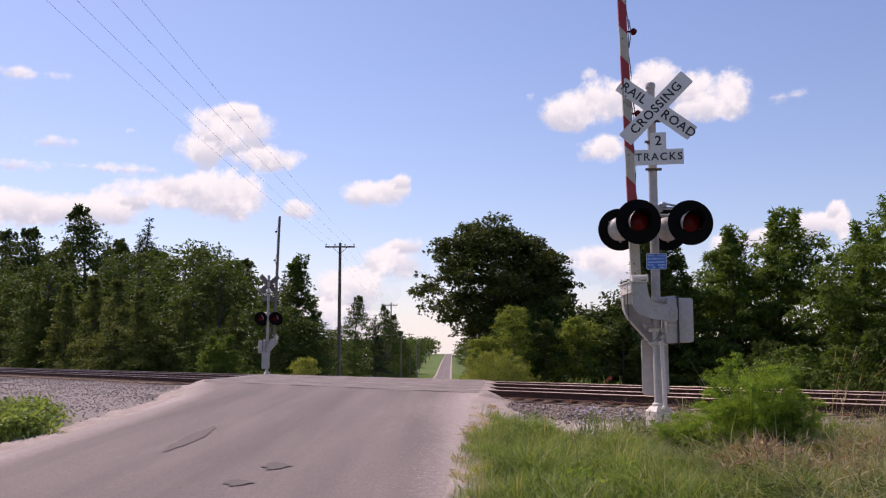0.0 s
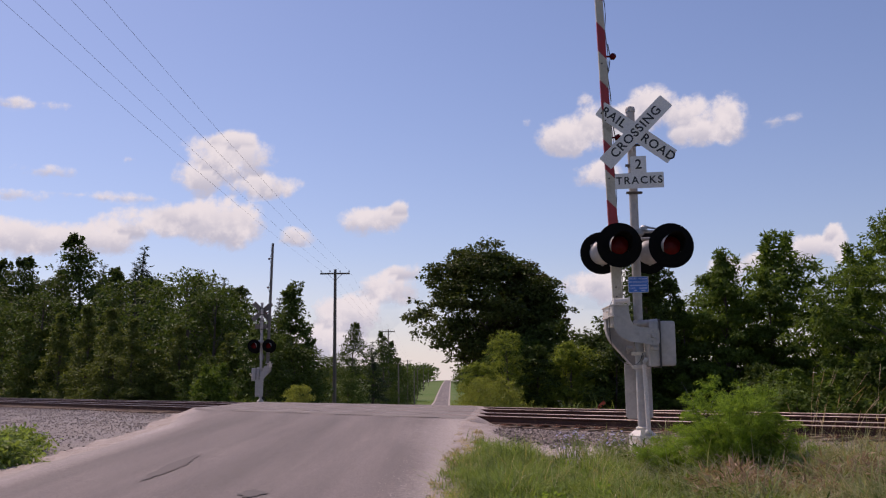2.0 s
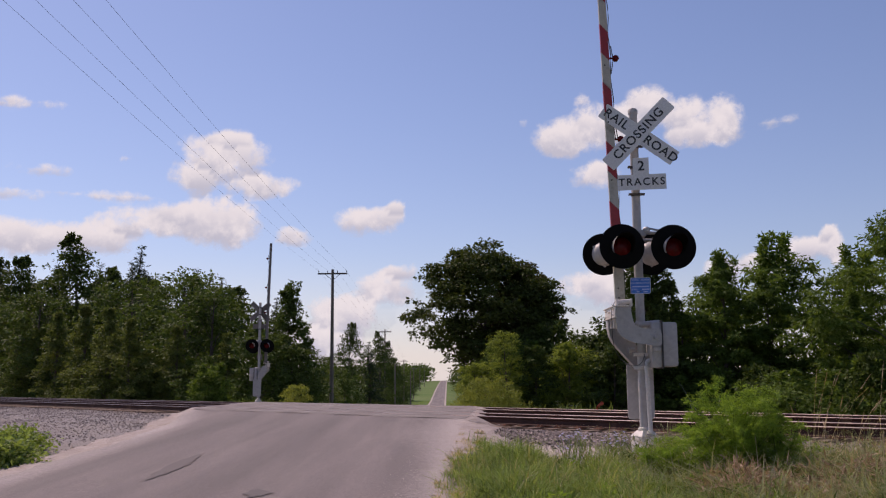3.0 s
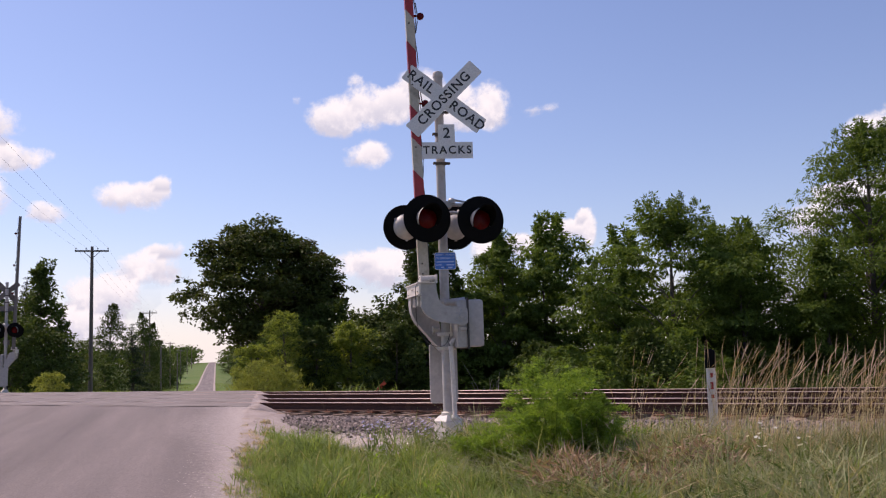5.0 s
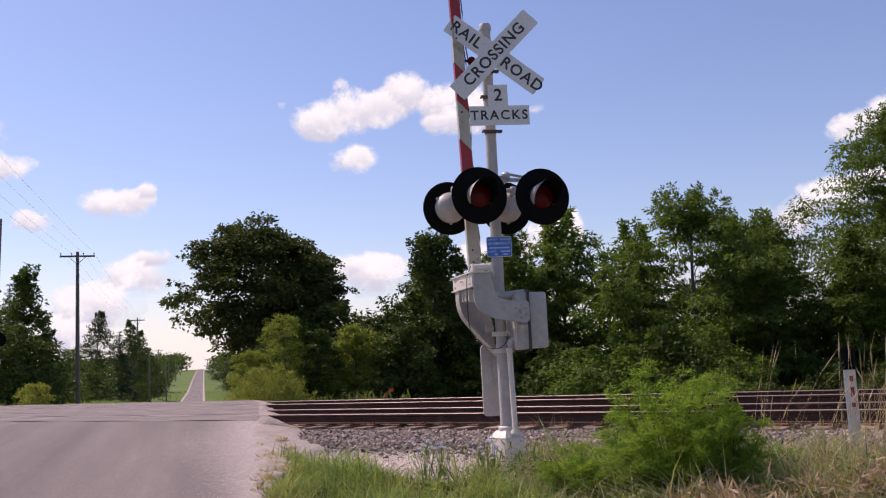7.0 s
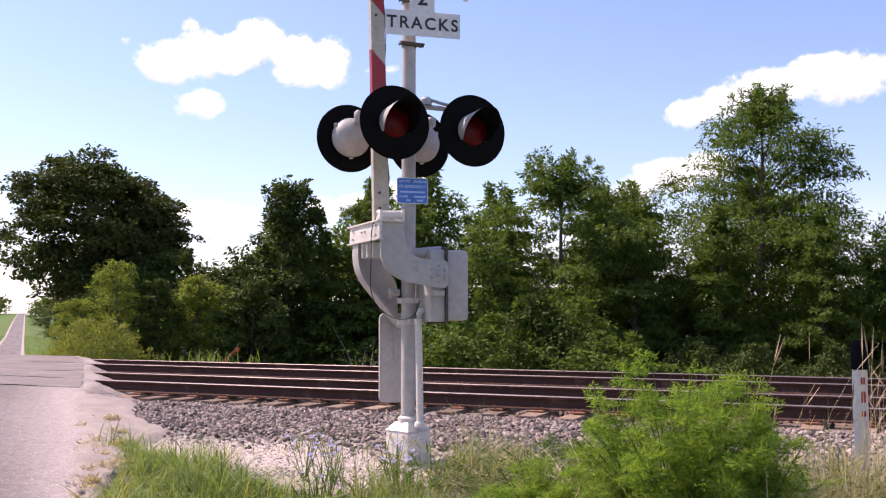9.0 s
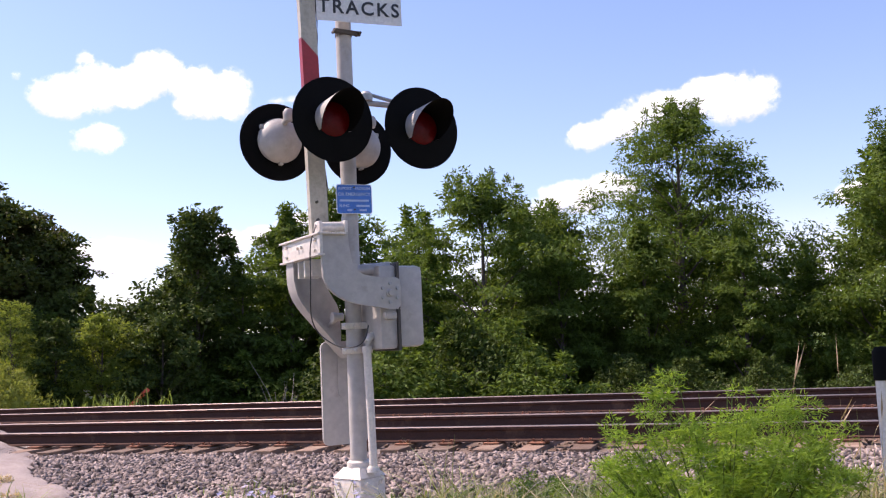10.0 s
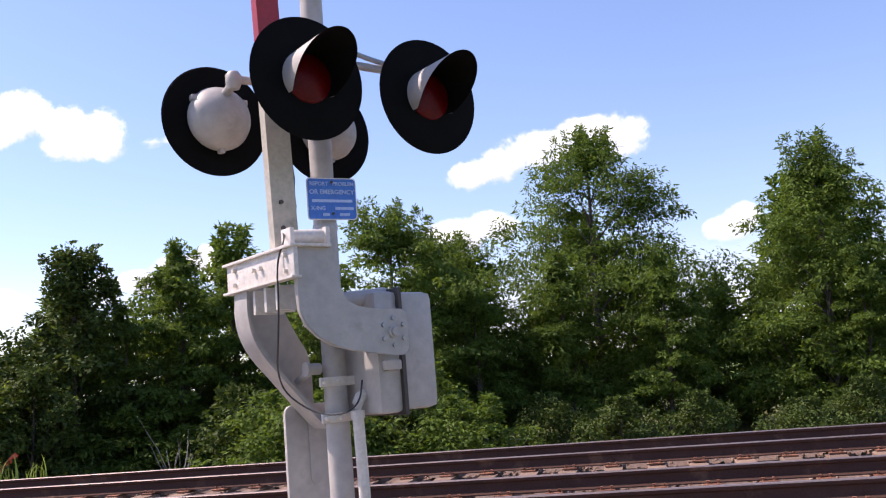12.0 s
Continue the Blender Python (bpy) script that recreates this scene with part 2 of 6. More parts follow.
def lathe(bm, centre, axis, profile, seg=32, mi=0, close=True):
    """Rings (along the axis, radius) joined into a round body."""
    c, q = Vector(centre), Vector(axis).normalized().to_track_quat("Z", "Y").to_matrix()
    rings = []
    for h, r in profile:
        rings.append([bm.verts.new(c + q @ Vector((r * math.cos(2 * math.pi * k / seg), r * math.sin(2 * math.pi * k / seg), h))) for k in range(seg)])
    for a, b in zip(rings, rings[1:]):
        for k in range(seg):
            bm.faces.new((a[k], a[(k + 1) % seg], b[(k + 1) % seg], b[k])).material_index = mi
    if close:
        bm.faces.new(rings[0][::-1]).material_index = mi
        bm.faces.new(rings[-1]).material_index = mi
    return bm


def slab(bm, outline, y0, y1, bevel=0.0):
    """A plate with an outline in x and z, from y0 to y1."""
    a = [bm.verts.new((x, y0, z)) for x, z in outline]
    b = [bm.verts.new((x, y1, z)) for x, z in outline]
    front = bm.faces.new(a)
    back = bm.faces.new(b[::-1])
    n = len(a)
    for i in range(n):
        bm.faces.new((a[i], b[i], b[(i + 1) % n], a[(i + 1) % n]))
    if bevel:
        bmesh.ops.bevel(bm, geom=list(front.edges) + list(back.edges), offset=bevel, segments=2, affect="EDGES")
    return bm


def rounded(x0, z0, x1, z1, r, k=5):
    out = []
    for cx, cz, a0 in ((x1 - r, z1 - r, 0), (x0 + r, z1 - r, 90), (x0 + r, z0 + r, 180), (x1 - r, z0 + r, 270)):
        out += [(cx + r * math.cos(radians(a0 + 90 * i / k)), cz + r * math.sin(radians(a0 + 90 * i / k))) for i in range(k + 1)]
    return out


def letters(body, size, spacing=1.0):
    """The outline of a word in the built-in font as a flat mesh, centred, in x and y."""
    cu = bpy.data.curves.new("word", "FONT")
    cu.body, cu.size, cu.align_x, cu.align_y = body, size, "CENTER", "CENTER"
    cu.extrude, cu.offset, cu.space_character, cu.resolution_u = 0.0015, size * 0.018, spacing, 4
    ob = bpy.data.objects.new("word", cu)
    scene.collection.objects.link(ob)
    bpy.context.view_layer.update()
    me = bpy.data.meshes.new_from_object(ob.evaluated_get(bpy.context.evaluated_depsgraph_get()))
    bpy.data.objects.remove(ob)
    bm = bmesh.new()
    bm.from_mesh(me)
    bpy.data.meshes.remove(me)
    return bm


def quads_mesh(name, verts, mat, per=4):
    """A mesh of loose faces from an array of shape (faces, per, 3)."""
    n = len(verts)
    me = bpy.data.meshes.new(name)
    me.vertices.add(n * per)
    me.vertices.foreach_set("co", np.ascontiguousarray(verts, dtype=np.float32).ravel())
    me.loops.add(n * per)
    me.loops.foreach_set("vertex_index", np.arange(n * per, dtype=np.int32))
    me.polygons.add(n)
    me.polygons.foreach_set("loop_start", np.arange(0, n * per, per, dtype=np.int32))
    me.update(calc_edges=True)
    for x in (mat if isinstance(mat, (list, tuple)) else [mat]):
        me.materials.append(x)
    return me


# ---- the lie of the land ----
TRACK = radians(41.0)
NX, NY = math.cos(TRACK), math.sin(TRACK)
RAILS = (14.82, 16.33, 18.55, 20.06)
RAIL_Z = 0.75


def across(x, y):
    return x * NX + y * NY


def spot(u, v, z=0.0):
    """A place from its way along the track and across it."""
    return Vector((v * NX - u * NY, v * NY + u * NX, z))


def far_fall(y):
    return np.interp(y, (48, 60, 90, 140, 212, 320, 440, 600, 800, 900, 1500, 4600), (0, -0.5, -1.9, -3.8, -5.0, -4.7, -2.0, 0.9, 3.6, 4.2, 5, 6))


def land(x, y):
    x, y = np.asarray(x, float), np.asarray(y, float)
    v = across(x, y)
    z = np.interp(v, (-30, 0, 4, 8, 11, 12.2, 13.7, 21.2, 22.8, 24.5, 26.5, 30, 60), (-0.6, 0, 0.2, 0.34, 0.44, 0.47, 0.53, 0.53, 0.42, 0.36, 0.22, 0.05, -0.1))
    drop = np.interp(v, (25, 30, 60), (0.0, 0.85, 0.95))
    away = np.clip((np.maximum(-10.5 - x, x - 4.5)) / 4.0, 0, 1)
    fall = far_fall(y)
    west = np.clip((-6.5 - x) / 3, 0, 1) * np.clip((290 - y) / 60, 0, 1)
    return z - drop * away + fall + west * np.maximum(-0.7 * fall, 0) * np.clip(1.7 - y / 140, 0.3, 1)


def road_top(x, y):
    v = across(x, y)
    z = np.interp(v, (-30, 0, 4, 8, 10.5, 13.6, 14.3, 20.6, 21.6, 24, 27, 31, 60), (-0.57, 0.03, 0.24, 0.41, 0.54, 0.715, 0.735, 0.735, 0.715, 0.56, 0.28, 0.08, -0.06))
    return z + far_fall(y)


def road_left(y):
    return np.interp(y, (-60, 12, 16, 22, 28, 31, 40, 52, 80, 320, 4000), (-6.3, -5.9, -6.0, -6.4, -7.4, -8.0, -8.0, -6.3, -4.6, -2.7, 28))


def road_right(y):
    return np.interp(y, (-60, 9, 11.5, 14, 18, 21, 29, 36, 45, 80, 320, 4000), (0.0, 0.05, 0.12, 0.32, 0.5, 0.85, 1.35, 1.1, 0.5, 0.0, 1.7, 32.5))


def ground_material():
    m = bpy.data.materials.new("verge and gravel")
    m.use_nodes = True
    t, n = m.node_tree, m.node_tree.nodes
    b = n["Principled BSDF"]
    b.inputs["Roughness"].default_value, b.inputs["Specular IOR Level"].default_value = 0.95, 0.2
    geo = n.new("ShaderNodeNewGeometry")
    P = geo.outputs["Position"]

    def math_(op, a, c=None):
        x = n.new("ShaderNodeMath")
        x.operation = op
        for s, v in zip(x.inputs, (a, c)):
            if v is None:
                continue
            if isinstance(v, (int, float)):
                s.default_value = v
            else:
                t.links.new(v, s)
        return x.outputs[0]

    def nz(scale, detail=5.0):
        x = n.new("ShaderNodeTexNoise")
        x.inputs["Scale"].default_value, x.inputs["Detail"].default_value = scale, detail
        t.links.new(P, x.inputs["Vector"])
        return x.outputs["Fac"]

    def rng(v, a, c, lo=0.0, hi=1.0):
        x = n.new("ShaderNodeMapRange")
        for i, w in ((1, a), (2, c), (3, lo), (4, hi)):
            x.inputs[i].default_value = w
        t.links.new(v, x.inputs[0])
        return x.outputs[0]

    def mix(f, a, c):
        x = n.new("ShaderNodeMix")
        x.data_type = "RGBA"
        for s, v in ((x.inputs[0], f), (x.inputs[6], a), (x.inputs[7], c)):
            if isinstance(v, tuple):
                s.default_value = (*v, 1)
            else:
                t.links.new(v, s)
        return x.outputs[2]

    dot = n.new("ShaderNodeVectorMath")
    dot.operation = "DOT_PRODUCT"
    dot.inputs[1].default_value = (NX, NY, 0)
    t.links.new(P, dot.inputs[0])
    v = math_("ADD", dot.outputs["Value"], rng(nz(0.7), 0.2, 0.8, -1.0, 1.0))
    sep = n.new("ShaderNodeSeparateXYZ")
    t.links.new(P, sep.inputs[0])
    x = math_("ADD", sep.outputs[0], rng(nz(0.5), 0.2, 0.8, -0.8, 0.8))
    bed = math_("MULTIPLY", rng(v, 9.6, 10.4), rng(v, 23.6, 22.6))
    yard = math_("MULTIPLY", math_("MULTIPLY", rng(x, -5.0, -5.8), rng(v, 4.6, 5.6)), rng(v, 23.6, 22.6))
    gravel = math_("MAXIMUM", bed, yard)
    grass = mix(rng(nz(0.25), 0.35, 0.65), (0.10, 0.13, 0.035), (0.14, 0.15, 0.05))
    grass = mix(rng(nz(9.0), 0.42, 0.68), grass, (0.13, 0.10, 0.062))
    grass = mix(rng(sep.outputs[1], 45.0, 62.0), grass, mix(rng(nz(0.06), 0.35, 0.65), (0.085, 0.150, 0.032), (0.12, 0.165, 0.045)))
    stones = mix(rng(nz(26.0, 3.0), 0.35, 0.65), (0.17, 0.15, 0.145), (0.35, 0.31, 0.295))
    stones = mix(rng(nz(0.9), 0.45, 0.7), stones, (0.27, 0.235, 0.215))
    pink = mix(rng(nz(55.0, 3.0), 0.35, 0.65), (0.30, 0.245, 0.215), (0.64, 0.545, 0.485))
    stones = mix(math_("MULTIPLY", rng(v, 12.3, 11.5), rng(x, -2.0, -1.0)), stones, pink)
    rust = mix(rng(nz(18.0, 3.0), 0.35, 0.65), (0.11, 0.072, 0.052), (0.21, 0.15, 0.115))
    stones = mix(math_("MULTIPLY", rng(v, 13.6, 14.8), rng(v, 21.4, 20.2)), stones, rust)
    t.links.new(mix(gravel, grass, stones), b.inputs["Base Color"])
    bp = n.new("ShaderNodeBump")
    bp.inputs["Strength"].default_value, bp.inputs["Distance"].default_value = 0.8, 0.04
    t.links.new(nz(28.0, 4.0), bp.inputs["Height"])
    t.links.new(bp.outputs[0], b.inputs["Normal"])
    return m


# ---- large structure ----
def grid_mesh(name, xs, ys, zf, mat):
    X, Y = np.meshgrid(xs, ys)
    Z = zf(X, Y)
    co = np.stack([X, Y, Z], -1).reshape(-1, 3)
    w = len(xs)
    i = np.arange(len(ys) - 1)[:, None] * w + np.arange(w - 1)[None]
    f = np.stack([i, i + 1, i + 1 + w, i + w], -1).reshape(-1, 4)
    me = bpy.data.meshes.new(name)
    me.from_pydata(co.tolist(), [], f.tolist())
    me.materials.append(mat)
    me.shade_smooth()
    return me


def spread(near_lo, near_hi, step, reach_lo, reach_hi, n=34):
    a = np.arange(near_lo, near_hi + step / 2, step)
    lo = near_lo - np.geomspace(step * 2, near_lo - reach_lo, n)
    hi = near_hi + np.geomspace(step * 2, reach_hi - near_hi, n)
    return np.concatenate([lo[::-1], a, hi])


def verge_land(x, y):
    """The land with the shoulder built up against the asphalt on the near side of the tracks."""
    z = land(x, y)
    d = x - road_right(y)
    return np.where((d > 0) & (across(x, y) < 13.4), np.maximum(z, road_top(x, y) - 0.02 - 0.11 * d), z)


def rough_land(x, y):
    z = verge_land(x, y)
    d = np.maximum(road_left(y) - x, x - road_right(y))
    bumps = 0.035 * np.sin(1.7 * x + 0.6 * y) * np.sin(0.9 * y - 0.5 * x + 1.0) + 0.02 * np.sin(4.1 * x + 1.3) * np.sin(3.7 * y)
    v = across(x, y)
    keep = np.clip(d / 1.0, 0, 1) * np.where((v > 12) & (v < 22.5), 0.3, 1.0)
    z = z - 0.035 * np.clip(1 - (d - 0.2) / 0.2, 0, 1) * (d > 0)
    return np.where(d < 0.0, np.minimum(z, road_top(x, y)) - 0.12, z + bumps * keep - 0.02 + np.clip((np.abs(x) - 200) / 900, 0, 1) * 6)


FAR_YS = np.concatenate([np.arange(46, 340, 6.0), np.arange(340, 905, 15.0)])
ground = tagged(new("ground", grid_mesh("ground", spread(-14, 12, 0.3, -4500, 4500), np.concatenate([spread(-4, 46, 0.3, -400, 4600)[:-34], FAR_YS[1:], np.geomspace(930, 4600, 14)]), rough_land, ground_material())),
                "grassy verge with grey gravel along the railway bed", "ground", kind="structure")



def road_strip(name, y0, y1, step, left, right, mat, lift, n=22, crown=0.0):
    ys = np.arange(y0, y1 + step / 2, step) if step else FAR_YS
    s = np.linspace(0, 1, n)
    L, R = left(ys)[:, None], right(ys)[:, None]
    X = L + (R - L) * s[None]
    Y = np.repeat(ys[:, None], n, 1)
    Z = road_top(X, Y) + lift + crown * (1 - (2 * s[None] - 1) ** 2)
    co = np.stack([X, Y, Z], -1).reshape(-1, 3)
    i = np.arange(len(ys) - 1)[:, None] * n + np.arange(n - 1)[None]
    f = np.stack([i, i + 1, i + 1 + n, i + n], -1).reshape(-1, 4)
    me = bpy.data.meshes.new(name)
    me.from_pydata(co.tolist(), [], f.tolist())
    me.materials.append(mat)
    me.shade_smooth()
    return me


def edge_wave(y, k):
    return 0.06 * np.sin(1.1 * y + k) + 0.03 * np.sin(3.3 * y + 2 * k) + 0.015 * np.sin(9.0 * y + k)


road_far_end = 900.0
road = tagged(new("road", road_strip("road", -20, 46, 0.1, lambda y: road_left(y) + edge_wave(y, 0.3), lambda y: road_right(y) + edge_wave(y, 2.0), ASPHALT, 0.004, 80)),
              "worn grey asphalt country road rising to the crossing", "road", kind="structure")
def gravel_margin(ob):
    """Loose gravel worn into the asphalt along its edges: a share for each vertex, broken up by noise."""
    me = ob.data
    co = np.empty(len(me.vertices) * 3)
    me.vertices.foreach_get("co", co)
    co = co.reshape(-1, 3)
    right = np.clip(1 - (road_right(co[:, 1]) - co[:, 0]) / (0.45 + 0.9 * np.clip((co[:, 1] - 12.5) / 5, 0, 1)), 0, 1)
    left = np.clip(1 - (co[:, 0] - road_left(co[:, 1])) / 0.8, 0, 1)
    me.attributes.new("margin", "FLOAT", "POINT").data.foreach_set("value", np.maximum(right, left).astype(np.float32))
    t, n = ASPHALT.node_tree, ASPHALT.node_tree.nodes
    b = n["Principled BSDF"]
    old = b.inputs["Base Color"].links[0].from_socket
    at = n.new("ShaderNodeAttribute")
    at.attribute_name = "margin"
    nz = n.new("ShaderNodeTexNoise")
    nz.inputs["Scale"].default_value, nz.inputs["Detail"].default_value = 16.0, 5.0
    t.links.new(n.new("ShaderNodeNewGeometry").outputs["Position"], nz.inputs["Vector"])
    ad = n.new("ShaderNodeMath")
    ad.operation = "ADD"
    t.links.new(at.outputs["Fac"], ad.inputs[0])
    t.links.new(nz.outputs["Fac"], ad.inputs[1])
    mr = n.new("ShaderNodeMapRange")
    mr.inputs[1].default_value, mr.inputs[2].default_value = 0.62, 1.45
    t.links.new(ad.outputs[0], mr.inputs[0])
    mx = n.new("ShaderNodeMix")
    mx.data_type = "RGBA"
    fine = n.new("ShaderNodeTexNoise")
    fine.inputs["Scale"].default_value, fine.inputs["Detail"].default_value = 70.0, 3.0
    t.links.new(n.new("ShaderNodeNewGeometry").outputs["Position"], fine.inputs["Vector"])
    gr = n.new("ShaderNodeMix")
    gr.data_type = "RGBA"
    gr.inputs[6].default_value, gr.inputs[7].default_value = (0.18, 0.15, 0.14, 1), (0.52, 0.445, 0.41, 1)
    t.links.new(fine.outputs["Fac"], gr.inputs[0])
    t.links.new(mr.outputs[0], mx.inputs[0])
    t.links.new(old, mx.inputs[6])
    t.links.new(gr.outputs[2], mx.inputs[7])
    t.links.new(mx.outputs[2], b.inputs["Base Color"])


gravel_margin(road)


def wheel_paths(mat):
    """Paler and darker bands worn lengthwise by traffic, and a coarse pale aggregate showing through."""
    t, n = mat.node_tree, mat.node_tree.nodes
    b = n["Principled BSDF"]
    old = b.inputs["Base Color"].links[0].from_socket
    place = n.new("ShaderNodeNewGeometry").outputs["Position"]
    mp = n.new("ShaderNodeMapping")
    mp.inputs["Scale"].default_value = (1.0, 0.05, 0.2)
    t.links.new(place, mp.inputs[0])
    band = n.new("ShaderNodeTexNoise")
    band.inputs["Scale"].default_value, band.inputs["Detail"].default_value = 1.1, 3.0
    t.links.new(mp.outputs[0], band.inputs["Vector"])
    grain = n.new("ShaderNodeTexNoise")
    grain.inputs["Scale"].default_value, grain.inputs["Detail"].default_value, grain.inputs["Roughness"].default_value = 38.0, 4.0, 0.75
    t.links.new(place, grain.inputs["Vector"])
    for source, lo, hi, dark, pale in ((band.outputs["Fac"], 0.32, 0.68, 0.74, 1.14), (grain.outputs["Fac"], 0.36, 0.64, 0.76, 1.26)):
        mr = n.new("ShaderNodeMapRange")
        for i, v in ((1, lo), (2, hi), (3, dark), (4, pale)):
            mr.inputs[i].default_value = v
        t.links.new(source, mr.inputs[0])
        hsv = n.new("ShaderNodeHueSaturation")
        t.links.new(mr.outputs[0], hsv.inputs["Value"])
        t.links.new(old, hsv.inputs["Color"])
        old = hsv.outputs[0]
    t.links.new(old, b.inputs["Base Color"])


wheel_paths(ASPHALT)
far_road = tagged(new("road", road_strip("far road", 46, road_far_end, 0, road_left, road_right, ASPHALT, 0.05, 6)),
                  "straight asphalt road dipping and climbing a distant hill", "road", kind="structure")


for lft, rgt in ((lambda y: road_left(y) - 0.6, lambda y: road_left(y) + 0.05), (lambda y: road_right(y) - 0.05, lambda y: road_right(y) + 0.6)):
    tagged(new("road_shoulder", road_strip("far shoulder", 46, road_far_end, 0, lft, rgt, SHOULDER, 0.035, 3)), "pale gravel edge of the distant road", "shoulder", kind="structure")


def skirt(name, side, label):
    """The loose gravel edge that falls from the asphalt to the verge."""
    ys = np.arange(-20, 46.05, 0.1)
    rows = []
    tight = np.interp(ys, (14.0, 16.5), (0.42, 1.0)) if side > 0 else 1.0
    ragged = np.random.default_rng(6).normal(0, 0.045, len(ys)) + 0.16 * np.sin(0.9 * ys) + 0.10 * np.sin(2.7 * ys + 1) + 0.05 * np.sin(7.1 * ys)
    jitter = np.random.default_rng(16)
    for k, out in enumerate((0.0, 0.08, 0.16, 0.24, 0.32, 0.40, 0.48, 0.56, 0.70, 0.9)):
        wave = edge_wave(ys, 2.0 if side > 0 else 0.3) + np.clip(ragged, -0.25, 0.25) * 0.5 * np.clip((out - 0.1) / 0.4, 0, 1)
        x = (road_right(ys) if side > 0 else road_left(ys)) + side * out * tight + wave
        share = np.clip((out - 0.1) / 0.42, 0, 1)
        z = (road_top(x, ys) + 0.0045) * (1 - share) + (verge_land(x, ys) + 0.015) * share - (0.12 if out > 0.8 else 0.0)
        if 0 < k < 9:
            z = z + jitter.normal(0, 0.007, len(ys))
            x = x + jitter.normal(0, 0.02, len(ys))
        rows.append(np.stack([x, ys, z], -1))
    co = np.stack(rows, 1)
    n = co.shape[1]
    i = np.arange(len(ys) - 1)[:, None] * n + np.arange(n - 1)[None]
    f = np.stack([i, i + 1, i + 1 + n, i + n], -1).reshape(-1, 4)
    me = bpy.data.meshes.new(name)
    me.from_pydata(co.reshape(-1, 3).tolist(), [], f.tolist())
    me.materials.append(SHOULDER)
    me.shade_smooth()
    return tagged(new("road_shoulder", me), label, "shoulder", kind="structure")


skirt("right shoulder", 1, "crumbling pale gravel shoulder beside the grass")
skirt("left shoulder", -1, "pale gravel shoulder beside the gravel yard")


# ---- railway ----
RAIL_PROFILE = ((-0.075, 0.0), (0.075, 0.0), (0.075, 0.012), (0.02, 0.032), (0.011, 0.05), (0.011, 0.115), (0.034, 0.132), (0.037, 0.160), (0.030, 0.170),
                (-0.030, 0.170), (-0.037, 0.160), (-0.034, 0.132), (-0.011, 0.115), (-0.011, 0.05), (-0.02, 0.032), (-0.075, 0.012))


def rail_bm(v, u0, u1):
    bm = bmesh.new()
    rings = []
    for u in np.linspace(u0, u1, 40):
        rings.append([bm.verts.new(spot(u, v + dv, RAIL_Z - 0.17 + dz)) for dv, dz in RAIL_PROFILE])
    k = len(RAIL_PROFILE)
    for a, b in zip(rings, rings[1:]):
        for i in range(k):
            f = bm.faces.new((a[i], a[(i + 1) % k], b[(i + 1) % k], b[i]))
            f.material_index = 1 if i in (7, 8, 9) else 0
    return bm


def shared(name, me, parent, m, label=""):
    """A piece on a shared mesh, at a pose in the world."""
    ob = new(name, me)
    ob.parent = parent
    ob.matrix_basis = Matrix.Translation(-origin[parent]) @ m
    if label:
        ob["label"] = label
    return ob


def track(name, pair, label):
    mid = sum(pair) / 2
    t = thing(name, spot(10, mid, 0.5), label, "railway track", "parallel tracks", "structure")
    for v in pair:
        part("rail", rail_bm(v, -40, 420), [RAIL_SIDE, RAIL_TOP], t, "rusty steel rail with a polished head")
    bm = bmesh.new()
    box(bm, (-0.115, -1.3, -0.17), (0.115, 1.3, 0.0), bevel=0.012)
    tie = finish(bm, "tie", TIE)
    bm = bmesh.new()
    box(bm, (-0.09, -0.17, 0.0), (0.09, 0.17, 0.018), bevel=0.004)
    plate = finish(bm, "tie_plate", STEEL_PLATE)
    bm = bmesh.new()
    for sx in (-0.05, 0.05):
        for sy in (-0.105, 0.105):
            tube(bm, (sx, sy, 0.01), (sx, sy, 0.045), 0.011, seg=6)
            box(bm, (sx - 0.016, sy - 0.02, 0.04), (sx + 0.016, sy + 0.02, 0.05))
    spikes = finish(bm, "spikes", STEEL_PLATE)
    rnd = random.Random(5)
    for i in range(150):
        u = -4 + i * 0.53
        x, y, _ = spot(u, mid)
        if road_left(y) - 0.6 < x < road_right(y) - 0.2:
            continue
        turn = math.degrees(TRACK) + 90 + rnd.uniform(-1.2, 1.2)
        shared("tie", tie, t, pose(*spot(u, mid + rnd.uniform(-0.05, 0.05), RAIL_Z - 0.19 + rnd.uniform(-0.012, 0.002)), 0, 0, turn))
        if u < 30:
            for v in pair:
                shared("tie_plate", plate, t, pose(*spot(u, v, RAIL_Z - 0.188), 0, 0, turn))
                if u < 14:
                    shared("spikes", spikes, t, pose(*spot(u, v, RAIL_Z - 0.186), 0, 0, turn))
    return t


track("track_near", RAILS[:2], "rusty railway track on dark timber ties")
track("track_far", RAILS[2:], "second rusty railway track on dark timber ties")


